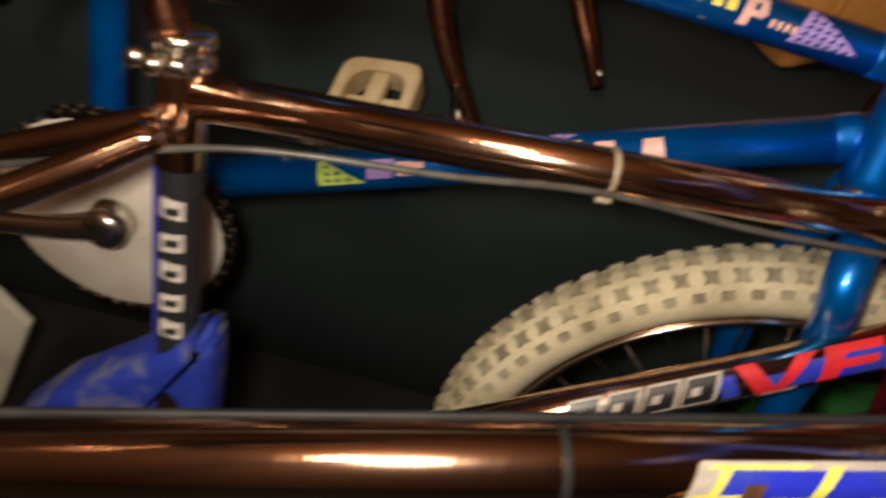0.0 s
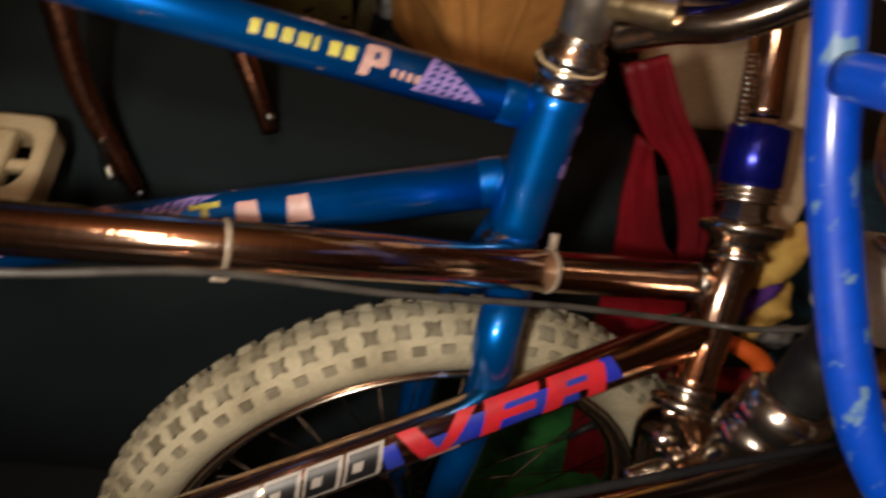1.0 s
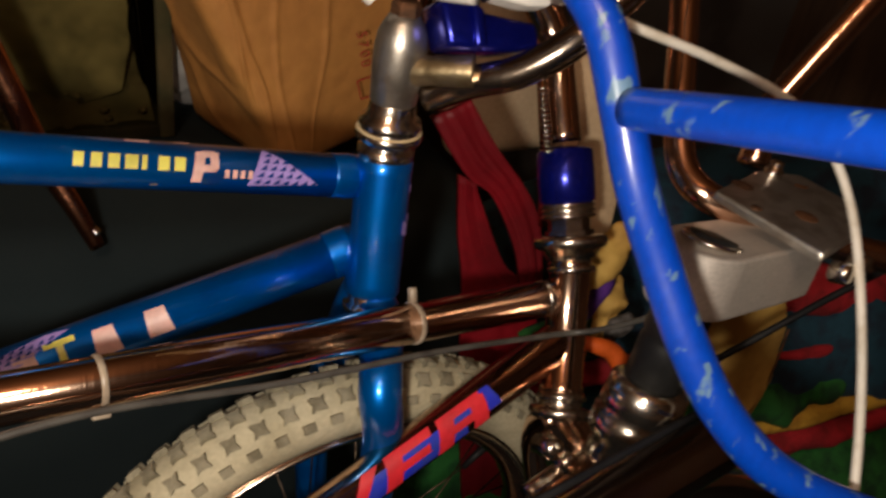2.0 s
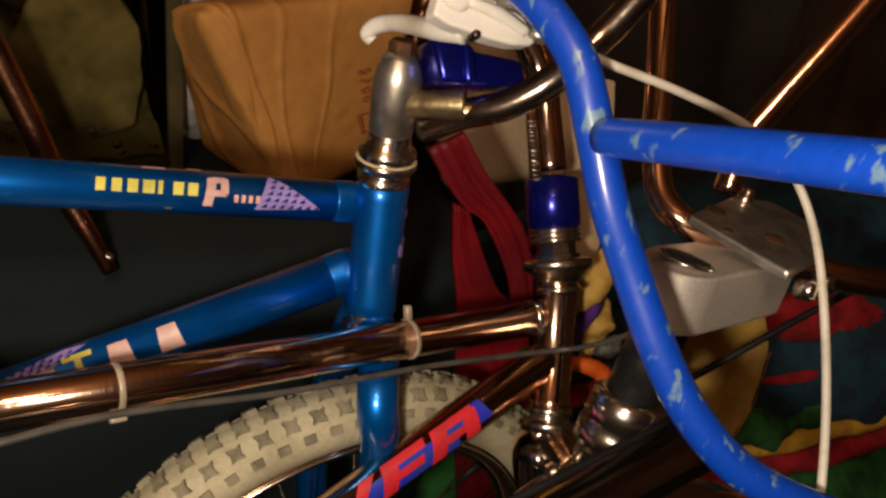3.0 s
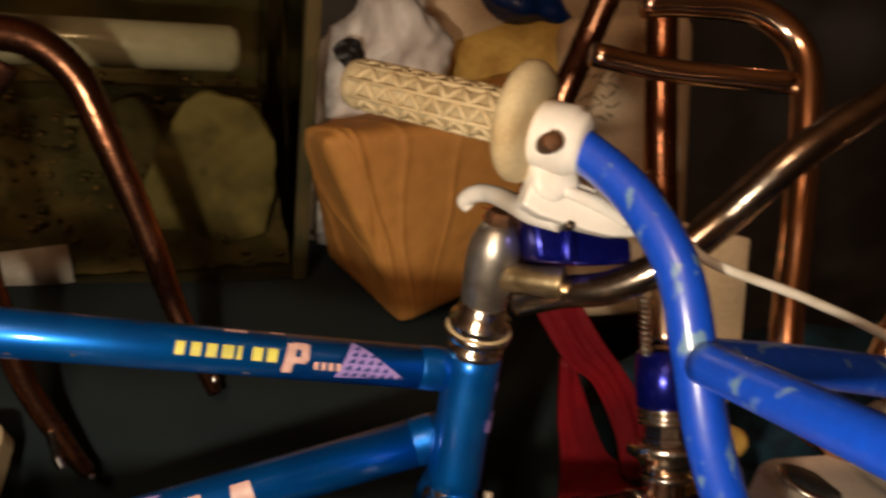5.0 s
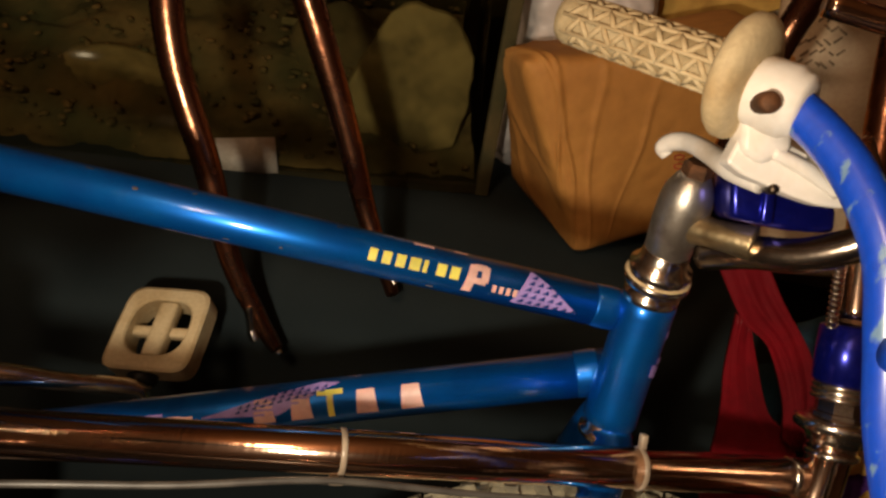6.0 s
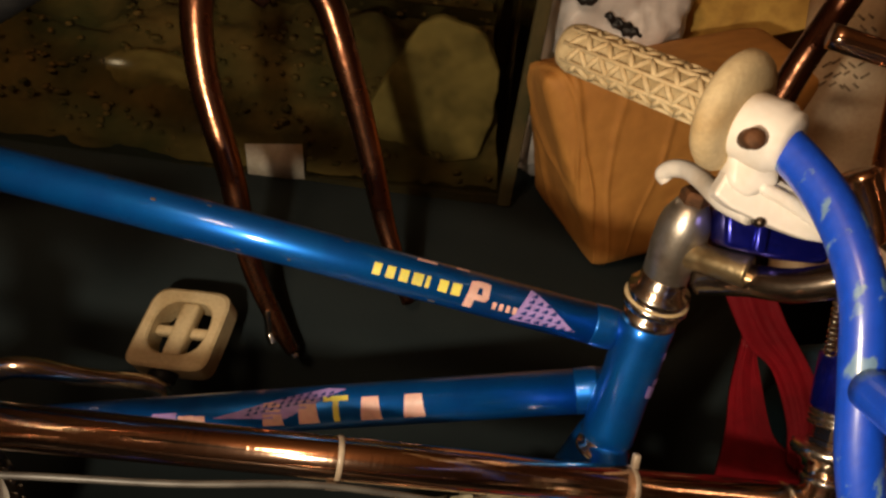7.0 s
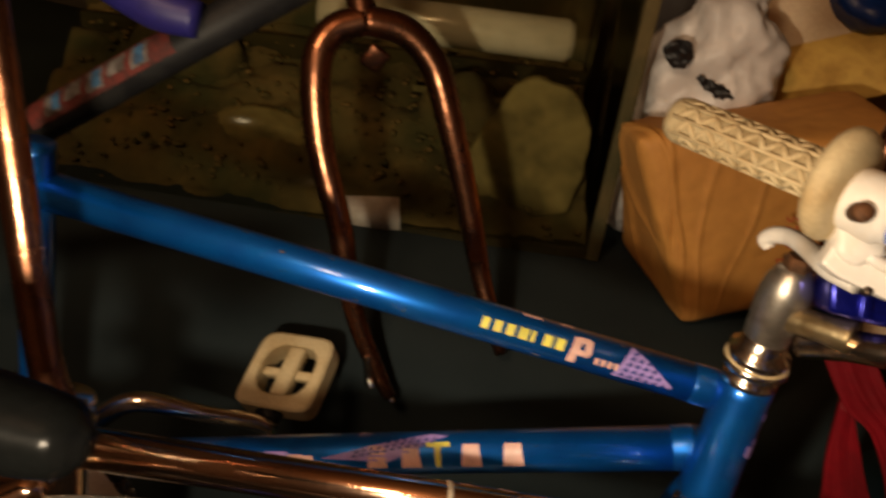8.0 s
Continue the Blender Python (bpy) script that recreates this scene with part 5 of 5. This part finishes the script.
# ---- red cloth and tan panel ----
def drape(rows, thick, waves, seed, turns=9.0, nu=30, nv=30):
    """A hanging cloth between a left and a right edge (points from top to bottom), in soft folds."""
    bm = bmesh.new()
    left, right = smooth_line(rows[0], 10), smooth_line(rows[1], 10)
    def pick(line, f):
        k = f * (len(line) - 1)
        i = min(int(k), len(line) - 2)
        return line[i].lerp(line[i + 1], k - i)
    sheets = []
    for off in (0, thick):
        g = []
        for i in range(nu + 1):
            col = []
            for j in range(nv + 1):
                p = pick(left, j / nv).lerp(pick(right, j / nv), i / nu)
                fold = waves * math.sin(i / nu * turns + seed + 2 * noise.noise(Vector((i * 0.1, j * 0.08, seed)))) + waves * 0.6 * noise.noise(Vector((i * 0.25, j * 0.1, seed + 4)))
                col.append(bm.verts.new(p + Vector((0, fold + off, 0))))
            g.append(col)
        sheets.append(g)
        for i in range(nu):
            for j in range(nv):
                bm.faces.new((g[i][j], g[i + 1][j], g[i + 1][j + 1], g[i][j + 1]))
    a, b = sheets
    for i in range(nu):
        for j in (0, nv):
            bm.faces.new((a[i][j], a[i + 1][j], b[i + 1][j], b[i][j]))
    for j in range(nv):
        for i in (0, nu):
            bm.faces.new((a[i][j], a[i][j + 1], b[i][j + 1], b[i][j]))
    return bm


red = thing("red_bag", (0.55, 1.1, 0.0), "red satin bag with a wide strap hanging beside the table", "bag")
part("bag_body", drape([[(0.452, 1.105, 0.640), (0.462, 1.10, 0.579), (0.480, 1.10, 0.515), (0.505, 1.10, 0.375), (0.55, 1.10, 0.18), (0.58, 1.09, 0.003)], [(0.459, 1.09, 0.642), (0.470, 1.09, 0.621), (0.510, 1.09, 0.553), (0.556, 1.09, 0.508), (0.604, 1.09, 0.367), (0.65, 1.09, 0.18), (0.68, 1.09, 0.003)]], 0.006, 0.004, 1.0, 4.0), RED, red)
part("strap", drape([[(0.402, 1.085, 0.706), (0.443, 1.08, 0.655), (0.475, 1.078, 0.632), (0.512, 1.075, 0.575), (0.530, 1.075, 0.530)], [(0.437, 1.085, 0.722), (0.468, 1.08, 0.682), (0.523, 1.074, 0.618), (0.556, 1.072, 0.525)]], 0.006, 0.0025, 2.6, 3.2), RED, red, "wide red satin strap")
tan = thing("skateboard_deck", (0.53, 1.10, 0.3), "tan board with a rounded edge beside the red cloth", "board")
part("board", slab([(-0.03, 0.17), (0.05, 0.17), (0.062, 0.06), (0.052, -0.02), (0.03, -0.05), (0.004, -0.012), (-0.024, 0.05), (-0.034, 0.11)], pose(0.530, 1.042, 0.625, -24, 8, 0), 0.012, 0.003), TAN, tan)
# Black plug whose colour gives the shade of a screw hole.
part("screw_hole_shade", lathe((0.508, 1.046, 0.660), (0.508, 1.062, 0.655), [(0, 0.0025), (1, 0.0025)], 10), BLACK, tan)

# ---- coloured heap at the side ----
heap = thing("blanket", (0.95, 1.25, 0), "heaped striped blanket in teal, green, crimson and mustard", "blanket")


def ridge(name, pts, radii, mat, label, seed):
    bm = sweep(bmesh.new(), smooth_line(pts, 14), radii, 28)
    rough_cloth(bm, min(0.018, 0.5 * max(radii)), 0.05, seed)
    return part(name, bm, mat, heap, label)


ridge("fold", [(0.58, 1.20, 0.30), (0.85, 1.20, 0.33), (1.2, 1.16, 0.36), (1.6, 1.15, 0.36)], (0.10, 0.13, 0.13, 0.12), TEAL, "teal fold", 1)
ridge("fold", [(0.55, 1.28, 0.42), (0.8, 1.28, 0.47), (1.2, 1.26, 0.52), (1.6, 1.25, 0.55)], (0.06, 0.09, 0.10, 0.1), TEAL, "teal fold", 2)
ridge("fold", [(0.70, 1.04, 0.270), (0.90, 1.04, 0.262), (1.03, 1.04, 0.263), (1.175, 1.04, 0.280), (1.5, 1.02, 0.33)], (0.012, 0.017, 0.018, 0.016, 0.012), CRIMSON, "crimson stripe", 3)
ridge("fold", [(0.70, 1.045, 0.308), (0.88, 1.045, 0.302), (1.015, 1.045, 0.298), (1.153, 1.045, 0.316), (1.5, 1.02, 0.36)], (0.010, 0.013, 0.014, 0.013, 0.01), MUSTARD, "mustard stripe", 4)
ridge("fold", [(0.72, 1.075, 0.335), (0.89, 1.07, 0.335), (0.995, 1.07, 0.330), (1.078, 1.08, 0.335), (1.4, 1.09, 0.36)], (0.03, 0.034, 0.034, 0.026, 0.02), GREEN, "green stripe", 5)
ridge("fold", [(0.90, 1.07, 0.396), (0.998, 1.065, 0.396), (1.061, 1.07, 0.399)], (0.004, 0.008, 0.003), CRIMSON, "narrow crimson stripe", 6)
ridge("fold", [(0.88, 1.12, 0.455), (1.0, 1.12, 0.462), (1.10, 1.12, 0.452), (1.3, 1.12, 0.46)], (0.02, 0.030, 0.032, 0.03), CRIMSON, "crimson fold", 8)
ridge("fold", [(0.56, 1.06, 0.415), (0.63, 1.05, 0.425), (0.72, 1.06, 0.43)], (0.012, 0.016, 0.010), CRIMSON, "crimson stripe", 9)
ridge("fold", [(0.55, 1.07, 0.455), (0.60, 1.06, 0.47), (0.66, 1.07, 0.475)], (0.016, 0.022, 0.012), GREEN, "green stripe", 10)
ridge("fold", [(0.45, 1.20, 0.10), (0.85, 1.15, 0.12), (1.2, 1.13, 0.14), (1.6, 1.13, 0.15)], (0.12, 0.13, 0.14, 0.13), GREEN, "dark green fold", 7)
RAG_PURPLE = material("purple_print", (0.09, 0.02, 0.22), 0.8, second=(0.05, 0.012, 0.12), scale=40, bump=0.2)

leather = thing("leather_piece", (0.74, 0.97, 0.45), "flat yellow leather piece leaning on the striped blanket", "leather")
hide = slab([(0.655, 0.572), (0.700, 0.582), (0.769, 0.572), (0.797, 0.519), (0.803, 0.464), (0.782, 0.420), (0.755, 0.428), (0.729, 0.443), (0.695, 0.480), (0.668, 0.53)], pose(0, 0.97, 0), 0.006, 0.002)
bmesh.ops.triangulate(hide, faces=hide.faces[:])
bmesh.ops.subdivide_edges(hide, edges=hide.edges[:], cuts=3, use_grid_fill=True)
for v in hide.verts:
    v.co.y += 0.010 * noise.noise(v.co * 16) + 0.35 * (v.co.x - 0.73) ** 2 + 0.10 * (v.co.z - 0.50)
part("hide", hide, YELLOW, leather)
part("stitched_edge", tube([(0.790, 0.965, 0.530), (0.797, 0.966, 0.464), (0.779, 0.958, 0.425)], 0.0012, 6), RUST, leather, "brown stitched edge")
solo("yellow_cloth", blob(SITE @ pose(0.597, 0.79, 0.712, 0, 25, 0), (0.014, 0.010, 0.034), 0.012, 0.02, 2.0, 4), YELLOW, "crumpled yellow cloth behind the head tube", "cloth")
rag = thing("printed_rag", (0.58, 1.02, 0.45), "crumpled rag printed in yellow, purple and red", "cloth")
part("yellow_print", blob(pose(0.560, 1.01, 0.600, 0, 20, 0), (0.020, 0.012, 0.040), 0.012, 0.025, 6.0, 4), YELLOW, rag)
part("purple_print", blob(pose(0.568, 1.015, 0.555, 0, 35, 0), (0.012, 0.010, 0.034), 0.008, 0.02, 7.0, 4), RAG_PURPLE, rag, "purple printed fold")
part("red_print", blob(pose(0.548, 1.02, 0.560, 0, 10, 0), (0.008, 0.010, 0.034), 0.006, 0.02, 8.0, 4), CRIMSON, rag, "red printed fold")
part("white_print", blob(pose(0.606, 1.01, 0.520, 0, 30, 0), (0.010, 0.008, 0.020), 0.006, 0.02, 9.0, 4), PALE, rag, "pale blue printed fold")
oc = bmesh.new()
sweep(oc, smooth_line(SS([(0.535, 0.745, 0.695), (0.552, 0.74, 0.690), (0.568, 0.738, 0.683), (0.578, 0.737, 0.670), (0.584, 0.737, 0.660)])), (0.006, 0.0085, 0.0095, 0.0085), 10)
solo("toy_pistol_grip", oc, ORANGE, "bright orange bent plastic piece", "plastic piece")

# ---- scuffed blue saddle low at the side ----
saddle = thing("saddle", S(-0.14, 0.58, 0.50), "scuffed blue vinyl saddle leaning on the chrome frame", "saddle")
bm = slab([(-0.262, 0.330), (-0.250, 0.352), (-0.210, 0.400), (-0.158, 0.444), (-0.128, 0.470), (-0.104, 0.490), (-0.093, 0.492), (-0.090, 0.47), (-0.095, 0.392), (-0.110, 0.310), (-0.2, 0.30)], pose(0, 0.800, 0), 0.045, 0.012)
part("cover", bm, BLUE_VINYL, saddle)
part("saddle_rail", tube([(-0.20, 0.83, 0.36), (-0.16, 0.835, 0.37), (-0.11, 0.83, 0.40)], 0.004, 10), BRIGHT, saddle)
solo("grey_board", prism([(-0.46, 0.94, 0.335), (-0.377, 0.94, 0.300), (-0.346, 0.94, 0.262), (-0.400, 0.94, 0.125), (-0.46, 0.94, 0.0)], (0, 0.012, 0), 0.003), GLOSSY_GREY, "dull grey plastic board standing on the floor", "board")
# dark tube with a red, white and blue sticker, and a purple pad, beyond the blue bicycle
back_tube = thing("bicycle", (-0.3, 1.15, 0.5), "dark bicycle with a red, white and blue sticker on its tube", "bicycle", "bicycles crowded together")
q0, q1 = Vector((-0.44, 1.1, 0.638)), Vector((-0.03, 1.1, 0.945))
bt = part("tube", tube([q0, q1], 0.018), BLACK, back_tube)
part("prop", tube([q0 + Vector((0.02, 0, 0.01)), Vector((-0.46, 1.14, 0.5))], 0.014), BLACK, back_tube)
FB = Vector((0, -0.8, 0.6))
marks(q0, q1, 0.018, [bar(0.165, 0.335, -0.012, 0.016)], DULL_RED, bt, "red sticker ground", FB)
marks(q0, q1, 0.0186, [bar(0.185 + i * 0.026, 0.205 + i * 0.026, -0.008 + (i % 2) * 0.004, 0.010, 0.005) for i in range(5)], PALE, bt, "pale lettering shapes", FB)
marks(q0, q1, 0.0192, [bar(0.195 + i * 0.05, 0.205 + i * 0.05, -0.006, 0.009, 0.004) for i in range(3)], SKY, bt, "blue lettering shapes", FB)
solo("purple_pad", tube([(-0.30, 1.10, 0.905), (-0.235, 1.09, 0.885), (-0.185, 1.08, 0.872), (-0.150, 1.08, 0.868)], (0.016, 0.019, 0.019, 0.015)), PURPLE, "purple vinyl foam pad strapped to the tube", "pad")
